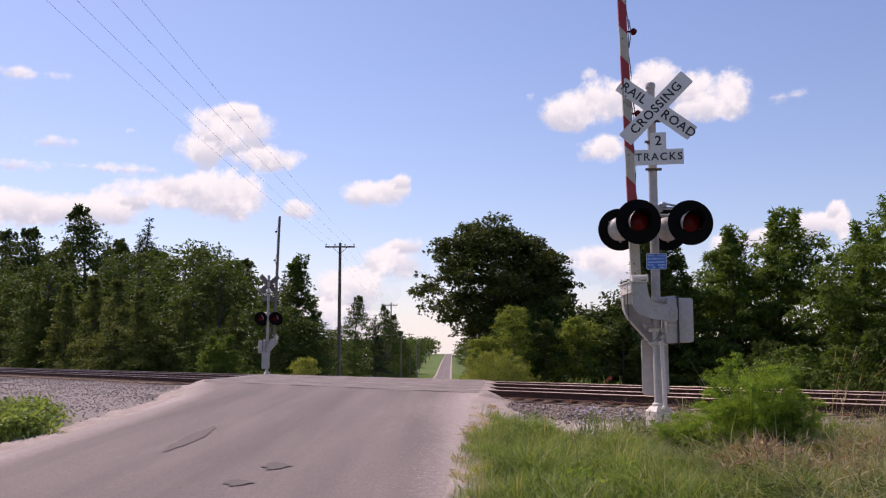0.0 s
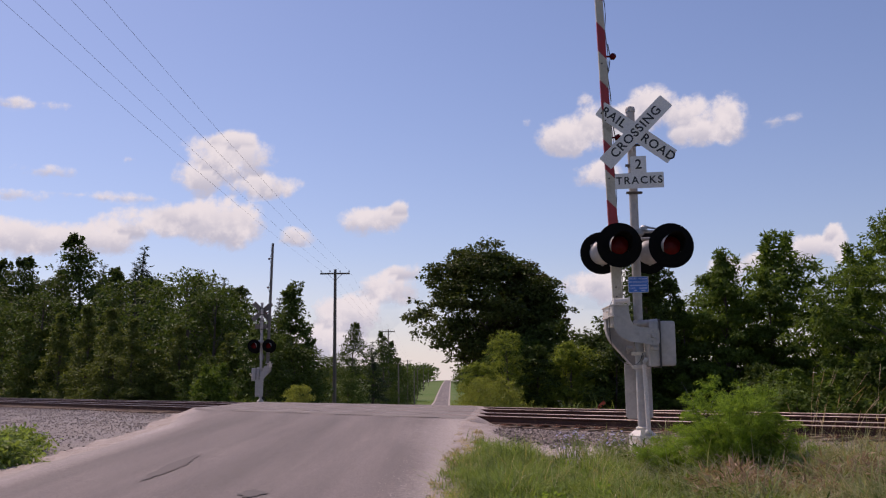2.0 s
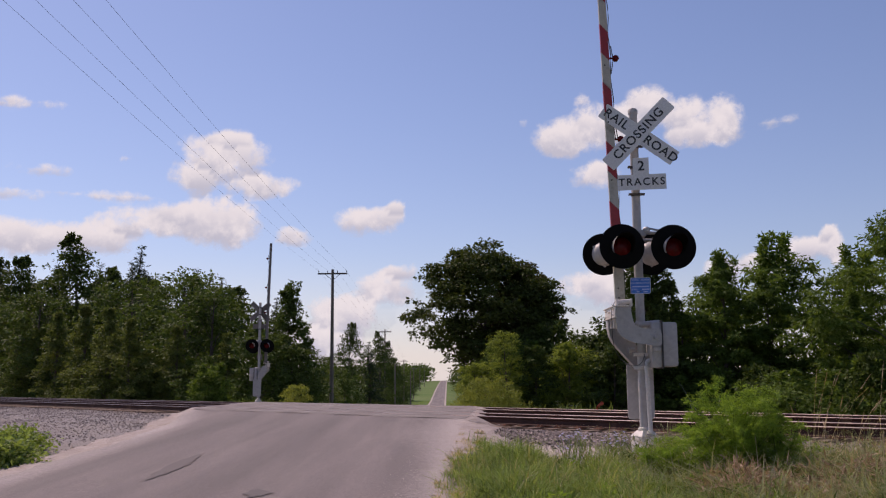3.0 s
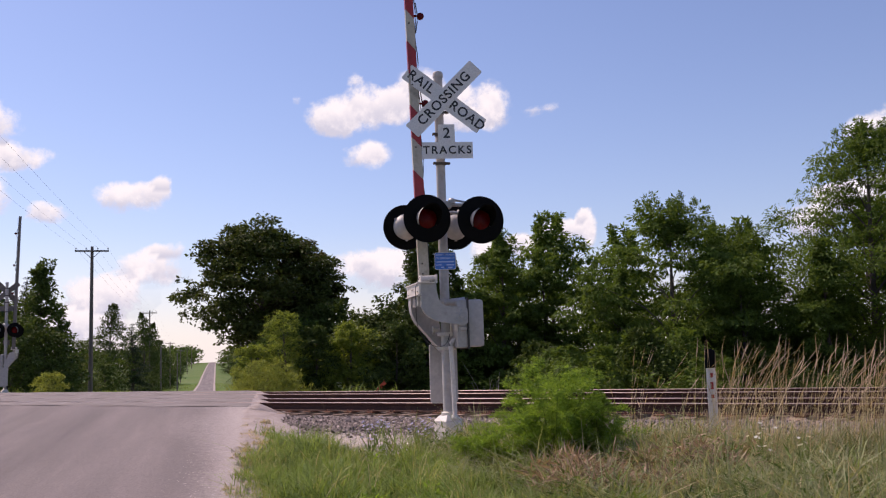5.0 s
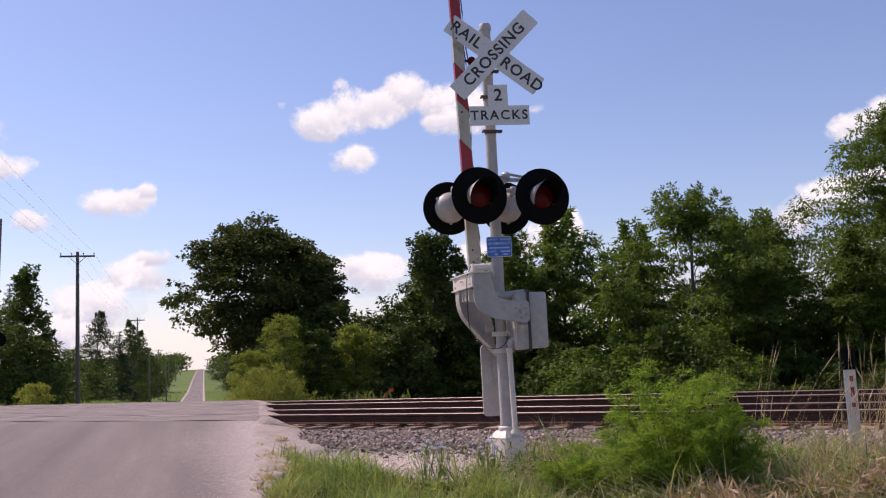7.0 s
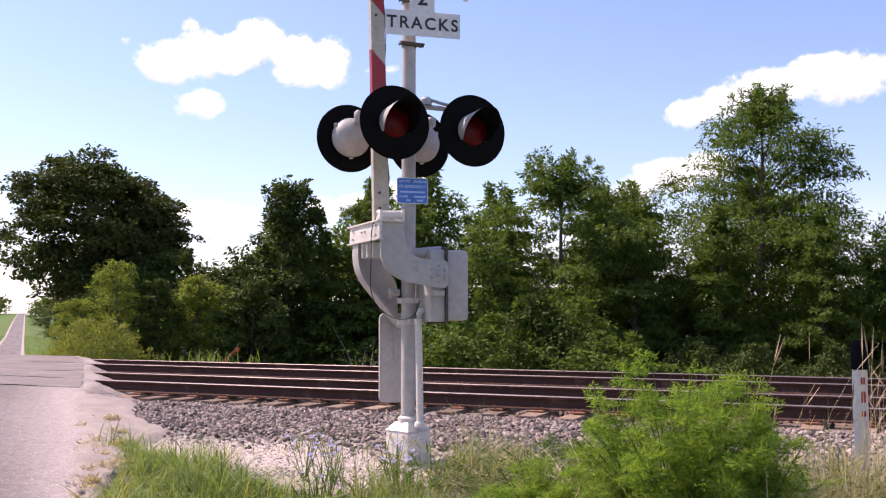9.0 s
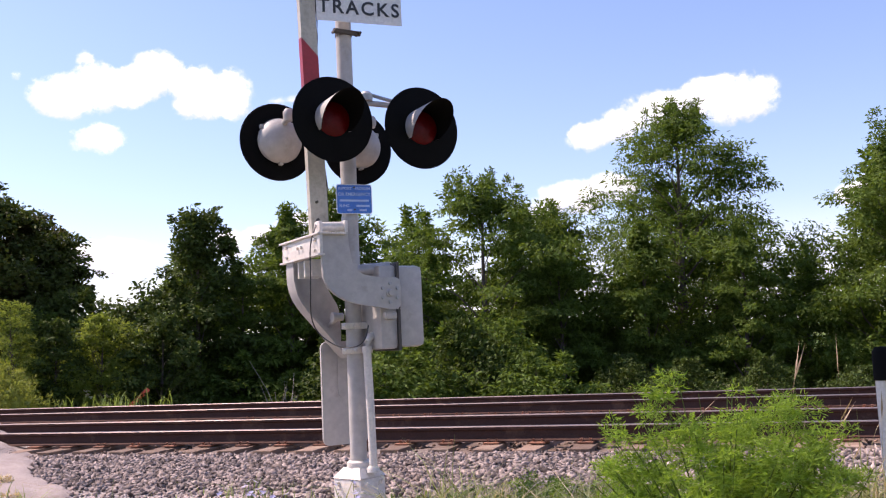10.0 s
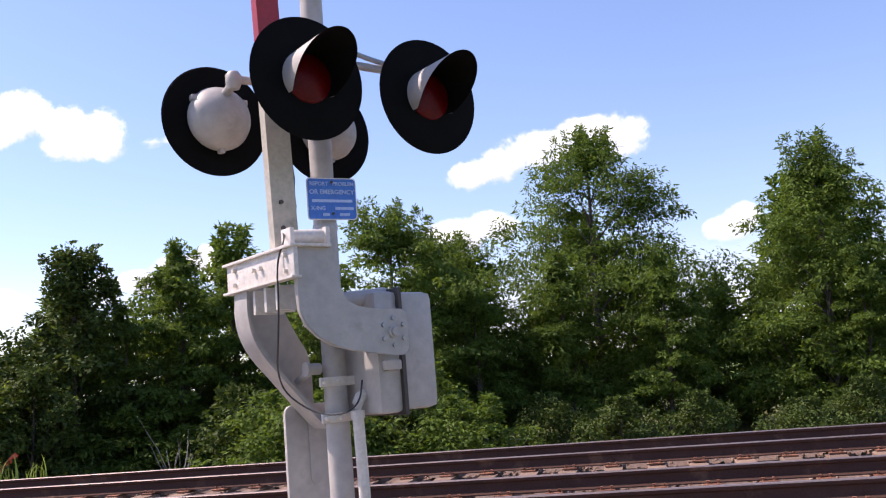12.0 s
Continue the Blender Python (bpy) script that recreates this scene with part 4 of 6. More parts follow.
def blue_sign(s):
    x0, x1, z0, z1 = 2.99, 3.285, 2.78, 3.02
    y = MY - 0.082
    bm = slab(bmesh.new(), rounded(x0, z0, x1, z1, 0.022), y - 0.002, y + 0.002)
    b = part("emergency_sign", bm, SIGN_WHITE, s, "small blue emergency contact sign with white border", False)
    bm = slab(bmesh.new(), rounded(x0 + 0.006, z0 + 0.006, x1 - 0.006, z1 - 0.006, 0.018), y - 0.0035, y - 0.0024)
    part("panel", bm, BLUE_SIGN, b, "blue sign panel", False)
    cx = (x0 + x1) / 2
    for body, x, z, size in (("REPORT", cx - 0.075, 2.985, 0.03), ("PROBLEM", cx + 0.07, 2.985, 0.03), ("OR EMERGENCY", cx, 2.938, 0.036), ("X-ING", cx - 0.085, 2.845, 0.03)):
        bm = letters(body, size)
        bm.transform(pose(x, y - 0.0055, z, 90, 0, 0))
        part("lettering", bm, SIGN_PALE, b, "pale words " + body, False)
    for a, e, z in ((-0.12, 0.12, 2.888), (0.015, 0.125, 2.845), (-0.06, -0.02, 2.81), (0.04, 0.10, 2.81)):
        part("white_bar", box(bmesh.new(), (cx + a, y - 0.006, z - 0.008), (cx + e, y - 0.004, z + 0.008)), SIGN_PALE, b, "pale bar", False)
    for z in (2.815, 2.995):
        part("sign_bolt", tube(bmesh.new(), (cx, y - 0.012, z), (cx, y + 0.03, z), 0.008, seg=8), DARK_STEEL, b)
    for z in (2.735, 3.0):
        part("band", lathe(bmesh.new(), (MX, MY, z), (0, 0, 1), ((0, 0.071), (0.03, 0.071)), 20), GALV, b)


signal_mast(signal)
crossbuck(signal)
flashers(signal)
gate(signal)
blue_sign(signal)
for ob in signal.children_recursive:
    if ob.name.split(".")[0] in ("crossbuck_blade", "blade_bolt", "track_count_plate", "lettering", "emergency_sign", "panel", "white_bar", "sign_bolt"):
        ahead = 0.012 if "emergency_sign" in (ob.name, ob.parent.name) else 0.10
        ob.data.transform(Matrix.Translation((0.012, -ahead, 0)) @ Matrix.Rotation(radians(-10), 4, "Z"))
far_signal = copy_thing(signal, pose(-8.95, 47.0, float(land(-8.95, 47.0)) + 0.05, 0, 0, 180))
# Sign backs are unpainted; the gate arm's dark colour paints in its shaded side.
for ob in list(far_signal.children_recursive):
    kind_name = ob.name.split(".")[0]
    if kind_name == "lettering":
        bpy.data.objects.remove(ob)
    elif kind_name in ("crossbuck_blade", "track_count_plate", "gate_arm", "arm_band", "emergency_sign", "panel"):
        ob.material_slots[0].link = "OBJECT"
        ob.material_slots[0].material = DULL_BACK_AND_SHADE
far_signal["label"] = "grey crossing signal across the tracks, seen from behind"
bm = box(bmesh.new(), (MX - 0.3, MY - 0.3, 0.1), (MX + 0.3, MY + 0.3, 0.40), 22, 0.02)
solid("concrete_footing", bm, CONCRETE, "buried concrete footing under the signal base", "footing", place=(MX, MY, 0.1))
bm = box(bmesh.new(), (-9.3, 46.65, -0.3), (-8.6, 47.35, float(land(-8.95, 47.0)) + 0.045), 0, 0.02)
solid("concrete_footing", bm, CONCRETE, "concrete footing under the far signal", "footing", place=(-8.95, 47, 0))


# ---- poles and wires ----
def utility_pole(x, y, h=11.0):
    z = float(land(x, y))
    p = thing("utility_pole", (x, y, z), "weathered wooden utility pole with one crossarm", "utility pole", "roadside utility poles")
    part("post", tube(bmesh.new(), (x, y, z - 0.3), (x, y, z + h), 0.17, 0.11, 14), POLE_WOOD, p)
    bm = box(bmesh.new(), (x - 1.22, y - 0.16, z + h - 0.42), (x + 1.22, y - 0.06, z + h - 0.29), bevel=0.01)
    part("crossarm", bm, POLE_WOOD, p)
    for s in (-1, 1):
        part("brace", tube(bmesh.new(), (x + s * 0.6, y - 0.14, z + h - 0.40), (x, y - 0.14, z + h - 0.95), 0.022, seg=6), DARK_STEEL, p)
    for dx in (-1.15, -0.42, 0.42, 1.15):
        bm = lathe(bmesh.new(), (x + dx, y - 0.11, z + h - 0.29), (0, 0, 1), ((0, 0.02), (0.08, 0.02), (0.09, 0.05), (0.15, 0.055), (0.19, 0.03)), 10)
        part("insulator", bm, GALV, p)
    return p


pole = utility_pole(-8.64, 76.0, 10.86 - float(land(-8.64, 76.0)))
POLE_PLACES = [(-8.3, -26.0), (-10.3, 178.0), (-9.9, 262.0), (-9.6, 350.0), (-9.2, 440.0), (-8.8, 540.0)]
POLE_H = 10.86 - float(land(-8.64, 76.0))


def pole_top(x, y):
    """A pole's height: the farther ones reach a little higher."""
    return float(np.interp(y, (76, 178, 262, 350), (POLE_H, 11.8 - float(land(-10.3, 178.0)), 12.6, 11.5)))


for x, y in POLE_PLACES:
    copy_thing(pole, pose(x, y, float(land(x, y)))).scale = (1, 1, pole_top(x, y) / POLE_H)
for k, (x, y) in enumerate([(-7.4, 158.0), (-7.2, 235.0)]):
    bm = tube(bmesh.new(), (x, y, float(land(x, y)) - 0.3), (x, y, float(land(x, y)) + (8.5, 9.5)[k]), 0.15, 0.1, 10)
    solid("bare_pole", bm, POLE_WOOD, "bare wooden pole beside the road", "pole", "bare roadside poles", place=(x, y, float(land(x, y))))
line = [POLE_PLACES[0], (-8.64, 76.0)] + POLE_PLACES[1:5]
for dx in (-1.15, -0.42, 0.42, 1.15):
    bm = bmesh.new()
    pts = []
    for (xa, ya), (xb, yb) in zip(line, line[1:]):
        za, zb = float(land(xa, ya)) + pole_top(xa, ya) - 0.1, float(land(xb, yb)) + pole_top(xb, yb) - 0.1
        for s in np.linspace(0, 1, 25)[:-1]:
            sag = 4 * s * (1 - s) * 0.8
            pts.append((xa + (xb - xa) * s + dx, ya + (yb - ya) * s - 0.11, za + (zb - za) * s - sag))
    hose(bm, pts, 0.0038, 5)
    solid("power_line", bm, CABLE, "thin dark overhead power line", "power line", "overhead lines", place=(dx - 8.3, -26, 10.9))

# marker post and orange stake
bm = bmesh.new()
px, py = 5.42, 10.70
pz = float(land(px, py))
post = thing("marker_post", (px, py, pz), "white plastic marker post with black cap and red print", "marker post")
part("post", tube(bmesh.new(), (px, py, pz - 0.1), (px, py, 1.36), 0.052, seg=18), WHITE_PAINT, post)
part("cap", lathe(bmesh.new(), (px, py, 1.355), (0, 0, 1), ((0, 0.060), (0.18, 0.058), (0.21, 0.04), (0.215, 0.01)), 18), BLACK_PAINT, post, "black plastic cap")
for z0, z1 in ((1.25, 1.30), (1.12, 1.20), (1.02, 1.06)):
    bm = bmesh.new()
    n = 6
    ring = [[bm.verts.new((px + 0.0545 * math.cos(radians(a)), py + 0.0545 * math.sin(radians(a)), z)) for a in np.linspace(228, 262, n)] for z in (z0, z1)]
    for i in range(n - 1):
        bm.faces.new((ring[0][i], ring[0][i + 1], ring[1][i + 1], ring[1][i]))
    part("red_bar", bm, RED_SHEET, post, "red printed bar")
bm = bmesh.new()
rz = float(land(5.5, 35.3))
box(bm, (-0.065, -0.012, 0.0), (0.065, 0.012, 1.05), bevel=0.004)
bm.transform(pose(5.5, 35.3, rz - 0.05, 0, 48, 0))
solid("orange_stake", bm, ORANGE, "leaning bright orange marker stake beyond the tracks", "marker stake", place=(5.5, 35.3, rz))


# ---- trees ----
def leaf_quads(rng, centres, radii, count, length, width, droop, flat):
    """Small leaves as diamonds on the upper shells of uneven tufts, hanging outwards, so that each tuft has a lit top and a dark foot."""
    share = radii ** 1.7
    k = rng.choice(len(centres), count, p=share / share.sum())
    u = rng.normal(0, 1, (count, 3))
    u[:, 2] = np.abs(u[:, 2]) * 0.95 - 0.42
    u /= np.linalg.norm(u, axis=1)[:, None] + 1e-6
    stretch = rng.uniform(0.65, 1.4, (len(centres), 3))[k]
    rad = radii[k] * (0.45 + 0.55 * rng.random(count) ** 0.6) * (1 + rng.normal(0, 0.14, count))
    p = centres[k] + u * rad[:, None] * stretch * (1, 1, flat)
    way = u * (1, 1, 0.35) + rng.normal(0, 0.5, (count, 3)) - np.array([0, 0, droop])
    way /= np.linalg.norm(way, axis=1)[:, None] + 1e-6
    side = np.cross(way, u + rng.normal(0, 0.55, (count, 3)) + np.array([0, 0, 0.6]))
    side /= np.linalg.norm(side, axis=1)[:, None] + 1e-6
    s = rng.uniform(0.6, 1.35, count)[:, None]
    L, W = way * length * s, side * width * s * 0.5
    return np.stack([p, p + L * 0.45 + W, p + L, p + L * 0.45 - W], 1)


def crown_shape(kind, t):
    """The crown's half width at the height t, from 0 at its foot to 1 at its tip."""
    if kind == "round":
        return math.sqrt(max(0.0, 1 - (2 * t - 0.9) ** 2 / 1.25)) if t < 0.98 else 0.15
    if kind == "cone":
        return (1 - t) ** 0.85 * (0.78 + 0.22 * math.sin(t * 26))
    if kind == "dome":
        return (1 - t ** 2.2) ** 0.6 * (0.82 + 0.18 * math.sin(math.pi * min(1, t * 1.4)))
    if kind == "bush":
        return math.sqrt(max(0.0, 1 - (t * 0.96) ** 2.4))
    return max(0.12, math.sin(math.pi * min(1.0, (0.18 + 0.80 * t))) ** 0.7)  # locust


def tree(name, label, category, x, y, height, width, kind, seed, leaf_mat, leaves, length, wide, group="", foot=0.12, limbs=26, per=12, tuft=0.38, droop=0.3, flat=0.75,
         bark=None, sway=0.12, z=None, sprays=0, rise=0.45, spray_h=0.1):
    """A tapered trunk, limbs that climb and bend over, and leaves in tufts along them, with gaps between the limbs."""
    rng = np.random.default_rng(seed)
    z = float(land(x, y)) - 0.05 if z is None else z
    t = thing(name, (x, y, z), label, category, group)
    bm = bmesh.new()
    r = max(0.02, height * 0.019)
    lean = rng.normal(0, sway, 2)

    def stem(s):
        return np.array((x + lean[0] * height * 0.15 * s ** 2 + 0.012 * height * math.sin(5 * s + seed), y + lean[1] * height * 0.15 * s ** 2, z + height * s))

    hose(bm, [tuple(stem(0.95 * s)) for s in np.linspace(0, 1, 9)], r, 9, 0.12)
    cs, rs = [], []
    uneven = rng.uniform(0.8, 1.12, 7)
    for i in range(limbs):
        tt = min(0.97, (i + rng.random()) / limbs)
        s = foot + (1 - foot) * tt
        a = i * 2.4 + rng.normal(0, 0.45)
        half = width / 2 * crown_shape(kind, tt) * uneven[int((a % 6.283) / 6.284 * 7)]
        R = min(half * 0.8, width * rng.uniform(0.11, 0.2) * (1.12 - 0.45 * tt))
        reach = max(0.0, half - R * 0.8) * (0.45 + 0.6 * rng.random() ** 0.5)
        start = stem(max(0.02, s - rise * reach / height - 0.08))
        end = np.array((*(stem(s)[:2] + reach * np.array((math.cos(a), math.sin(a)))), z + min(height * s, height - R * 0.75)))
        bend = np.array((-math.sin(a), math.cos(a), 0)) * rng.normal(0, 0.12) * reach + np.array((0, 0, 0.08 * reach))
        hose(bm, [tuple(start + (end - start) * q + bend * math.sin(math.pi * q)) for q in np.linspace(0, 1, 6)], r * rng.uniform(0.2, 0.4) * (1.1 - 0.7 * tt), 5, 0.2)
        cs.append(end)
        rs.append(R * 0.62)
        for j in range(per):
            d = rng.normal(0, 1, 3)
            d[2] = abs(d[2]) * 0.9 - 0.35
            d *= R * rng.uniform(0.7, 1.12) / np.linalg.norm(d)
            cs.append(end + d)
            rs.append(R * tuft * rng.uniform(0.55, 1.4))
    for q in (0.9, 0.95, 1.0):
        cs.append(stem(q * 0.985))
        rs.append(0.035 * width)
    tagged(part("stem_mass", bm, bark, t), kind="stuff") if name == "feathery_weed" else part("trunk", bm, bark or BARK, t)
    cs, rs = np.array(cs), np.array(rs)
    q = leaf_quads(rng, cs, rs, leaves, length, wide, droop, flat)
    if sprays:
        # upright shoots that break the outline
        outer = np.hypot(cs[:, 0] - x, cs[:, 1] - y) / width
        top = cs[np.argsort(-(cs[:, 2] / height + 0.35 * outer))[:sprays]]
        extra = []
        for c in top:
            n = 46
            h = rng.random(n) ** 0.8 * height * spray_h * rng.uniform(0.6, 1.3)
            tip = rng.normal(0, 0.22, 2)
            p = c + np.stack([tip[0] * h + rng.normal(0, 0.04, n), tip[1] * h + rng.normal(0, 0.04, n), h], -1)
            extra.append(leaf_quads(rng, p, np.full(n, 0.06), n * 2, length * 0.85, wide * 0.85, -0.2, 1.0))
        q = np.concatenate([q] + extra)
    c = new("crown", quads_mesh("crown", q - np.array([x, y, z]), leaf_mat))
    c.parent = t
    origin[c] = origin[t]
    return t


def tree_again(src, x, y, scale, turn, label=""):
    """Another tree of a stand, on the same meshes, turned and of another size."""
    ob = copy_thing(src, pose(x, y, float(land(x, y)) - 0.05, 0, 0, turn))
    ob.scale = scale
    if label:
        ob["label"] = label
    return ob


GR = "trees right of the road"
tree("oak_tree", "large dark green spreading oak beside the far road", "tree", 2.2, 43.2, 7.55, 6.9, "round", 11, OAK_LEAF, 52000, 0.15, 0.10, GR, foot=0.30, limbs=40, per=14, droop=0.3, flat=0.8, rise=0.7)
tree("oak_tree", "browning oak crown grown into its neighbour", "tree", 3.9, 44.4, 7.1, 4.1, "round", 12, OAK_LEAF_B, 26000, 0.15, 0.10, GR, foot=0.24, limbs=28, droop=0.3, flat=0.8, rise=0.7)
tree("redbud_tree", "dark glossy broadleaf tree with ragged upright shoots", "tree", 8.6, 38.6, 6.45, 5.8, "dome", 13, DARK_LEAF, 26000, 0.15, 0.095, GR, foot=0.05, limbs=32, droop=0.35, sprays=46, rise=1.1, spray_h=0.17)
locust = tree("locust_tree", "feathery green locust tree behind the tracks", "tree", 17.9, 34.6, 8.15, 8.0, "locust", 21, LOCUST_LEAF, 50000, 0.17, 0.06, GR, foot=0.08, limbs=30, droop=0.6, flat=0.6, sprays=22, spray_h=0.07, rise=0.6)
tree("locust_tree", "tall feathery locust with drooping layered branches", "tree", 26.2, 33.3, 11.1, 10.2, "dome", 22, LOCUST_LEAF, 84000, 0.17, 0.06, GR, foot=0.06, limbs=46, droop=0.6, flat=0.6, sprays=30, spray_h=0.06, rise=0.5)
slender = tree("locust_tree", "dense locust tree with yellowing tips", "tree", 29.8, 26.2, 9.3, 8.0, "dome", 23, LOCUST_LEAF, 50000, 0.17, 0.06, GR, foot=0.06, limbs=36, droop=0.6, flat=0.6, sprays=26, spray_h=0.08, rise=0.6)
young = tree("locust_tree", "slim young locust with bent crown", "tree", 11.6, 37.6, 7.15, 4.4, "dome", 24, LOCUST_LEAF, 30000, 0.17, 0.06, GR, foot=0.10, limbs=20, droop=0.5, flat=0.6, sprays=12, spray_h=0.07, rise=0.7)
back = tree("locust_tree", "locust tree behind the tree line", "tree", 15.5, 42.0, 8.2, 7.6, "locust", 25, LOCUST_LEAF, 16000, 0.27, 0.10, GR, foot=0.05, limbs=26, droop=0.5, flat=0.7, sprays=10)
for src, x, y, sc, turn, lb in ((young, 13.6, 38.0, 0.90, 40, "small locust tree in the tree line"), (locust, 21.4, 35.5, 0.88, 110, "feathery locust tree in the tree line"), (slender, 31.5, 20.5, 0.95, 200, "locust tree at the end of the tree line"),
                                (back, 33.5, 29.0, 1.05, 300, ""), (back, 23.5, 38.5, 0.92, 250, ""), (back, 28.8, 36.5, 1.0, 345, ""), (back, 36.5, 29.5, 1.15, 155, ""), (locust, 35.5, 18.0, 1.0, 95, "locust tree at the end of the tree line"), (back, 36.0, 24.0, 1.1, 20, ""),
                                (back, 19.5, 42.5, 0.95, 170, ""), (back, 10.2, 43.5, 0.74, 270, ""), (young, 24.4, 28.9, 0.80, 320, "smaller locust before the tall tree"), (young, 22.6, 31.5, 0.85, 130, "smaller locust before the tall tree"),
                                (young, 19.6, 32.6, 0.75, 60, "smaller locust in the tree line"), (young, 15.6, 34.8, 0.75, 215, "smaller locust in the tree line"), (young, 28.3, 24.2, 0.7, 10, "smaller locust in the tree line"), (young, 10.1, 38.0, 0.74, 75, "smaller locust in the tree line"), (back, 9.4, 41.5, 0.70, 15, ""), (back, 12.6, 41.0, 0.80, 215, ""), (back, 32.0, 32.5, 0.68, 130, ""), (back, 30.2, 31.0, 0.55, 250, "")):
    tree_again(src, x, y, (sc, sc, sc), turn, lb)

under = tree("bush", "leafy undergrowth bush below the trees, coloured dark for their shade", "bush", 12.0, 33.6, 2.6, 4.2, "bush", 31, DARK_LEAF, 8000, 0.14, 0.075, "undergrowth", foot=0.03, limbs=26, rise=0.8, sprays=8)
under2 = tree("bush", "green feathery undergrowth bush below the trees", "bush", 15.6, 31.2, 2.9, 4.4, "bush", 32, LOCUST_LEAF, 8500, 0.18, 0.065, "undergrowth", foot=0.03, limbs=26, droop=0.5, rise=0.8, sprays=10)
for i in range(20):
    rnd = random.Random(40 + i)
    u = 22 - i * 2.1
    p = spot(u, 31.5 + rnd.uniform(-2.2, 3.8))
    k = rnd.uniform(0.6, 1.2) if p.x < 18 else rnd.uniform(0.5, 0.85)
    # Leaf colour carries the light: bright bushes where sunlit, dark ones where shaded.
    tree_again((under2 if p.x < 13 else (under, under, under2)[i % 3] if p.x < 18 else under), p.x, p.y, (k, k, k * rnd.uniform(0.7, 1.3)), rnd.uniform(0, 360))
for x, y, k in ((5.8, 40.2, 1.35), (4.0, 40.6, 1.2), (7.4, 39.6, 1.2), (3.2, 39.6, 0.9)):
    tree_again((under, under2)[int(y) % 2], x, y, (k, k, k * 1.1), x * 70)
GB = "roadside bushes"
tree("bush", "rounded olive green bush beside the far road", "bush", 2.8, 37.3, 3.25, 2.5, "bush", 51, OLIVE_LEAF, 20000, 0.07, 0.03, GB, foot=0.03, limbs=36, rise=1.2)
tree("bush", "low yellowish green bush at the road bend", "bush", 1.6, 38.2, 2.1, 1.9, "bush", 52, OLIVE_LEAF, 14000, 0.07, 0.03, GB, foot=0.02, limbs=30, rise=1.0)
tree("bush", "rounded olive bush in front of the oak", "bush", 5.3, 37.0, 3.1, 2.9, "bush", 53, OLIVE_LEAF, 22000, 0.085, 0.04, GB, foot=0.02, limbs=34, rise=1.0)
tree("bush", "loose shrub with pale speckled leaves", "bush", 3.95, 36.9, 2.5, 1.9, "bush", 54, DARK_LEAF, 7000, 0.12, 0.065, GB, foot=0.02, limbs=24, sprays=10, rise=1.2)
tree("bush", "dense dark shrub below the dark tree", "bush", 6.9, 36.4, 3.0, 3.0, "bush", 55, DARK_LEAF, 11000, 0.12, 0.065, GB, foot=0.02, limbs=26, sprays=10, rise=1.0)
tree("goldenrod_patch", "low yellow-green goldenrod clump beyond the tracks", "wildflowers", 1.95, 34.4, 1.05, 2.7, "bush", 56, YELLOW_LEAF, 8000, 0.10, 0.03, GB, foot=0.02, limbs=40, droop=-0.7, rise=0.8, sprays=16, spray_h=0.2)
tree("goldenrod_patch", "yellow goldenrod below the far signal", "wildflowers", -7.2, 47.6, 1.2, 1.9, "bush", 57, YELLOW_LEAF, 4000, 0.10, 0.04, GB, foot=0.02, limbs=24, droop=-0.7, rise=0.8)
tree("bush", "bright green shrub beside the far signal", "bush", -12.2, 50.5, 1.9, 2.8, "bush", 58, LOCUST_LEAF, 7000, 0.16, 0.06, GB, foot=0.02, limbs=26, droop=0.0, rise=1.0, sprays=10, spray_h=0.2)

# woods left of the road
GL = "woodland left of the road"
wood = tree("woodland_tree", "broad green woodland tree beyond the tracks", "tree", -18.0, 66.0, 10.4, 9.0, "round", 61, FOREST_LEAF, 13000, 0.25, 0.15, GL, foot=0.06, limbs=34, rise=0.7)
wood2 = tree("woodland_tree", "dark green woodland tree beyond the tracks", "tree", -31.5, 81.0, 15.0, 9.5, "dome", 62, DARK_LEAF, 13000, 0.30, 0.18, GL, foot=0.06, limbs=40, rise=0.7, sprays=10, spray_h=0.05)
pine = tree("pine_tree", "dark pointed pine above the woodland", "tree", -28.6, 88.0, 16.5, 8.5, "cone", 63, PINE_LEAF, 15000, 0.34, 0.08, GL, foot=0.05, limbs=60, per=6, flat=0.45, droop=0.1, rise=0.05)
tree("woodland_tree", "feathery tree behind the far signal", "tree", -9.6, 60.5, 7.4, 5.0, "dome", 64, FOREST_LEAF, 11000, 0.24, 0.11, GL, foot=0.08, limbs=28, droop=0.3, sprays=14, rise=0.8)
olive = tree("woodland_tree", "olive green sapling at the woodland edge", "tree", -25.0, 66.0, 6.6, 3.6, "dome", 67, WOODS_OLIVE, 6000, 0.20, 0.09, GL, foot=0.03, limbs=30, rise=1.2, sprays=10, spray_h=0.06)
scrub = tree("bush", "rounded green shrub at the woodland edge", "bush", -10.6, 56.0, 4.6, 5.4, "bush", 65, FOREST_LEAF, 7000, 0.19, 0.10, GL, foot=0.02, limbs=30, rise=0.9, sprays=10)
scrub2 = tree("bush", "olive shrub at the woodland edge", "bush", -22.0, 63.0, 4.2, 5.4, "bush", 66, WOODS_OLIVE, 7000, 0.18, 0.08, GL, foot=0.02, limbs=30, rise=0.9, sprays=10)
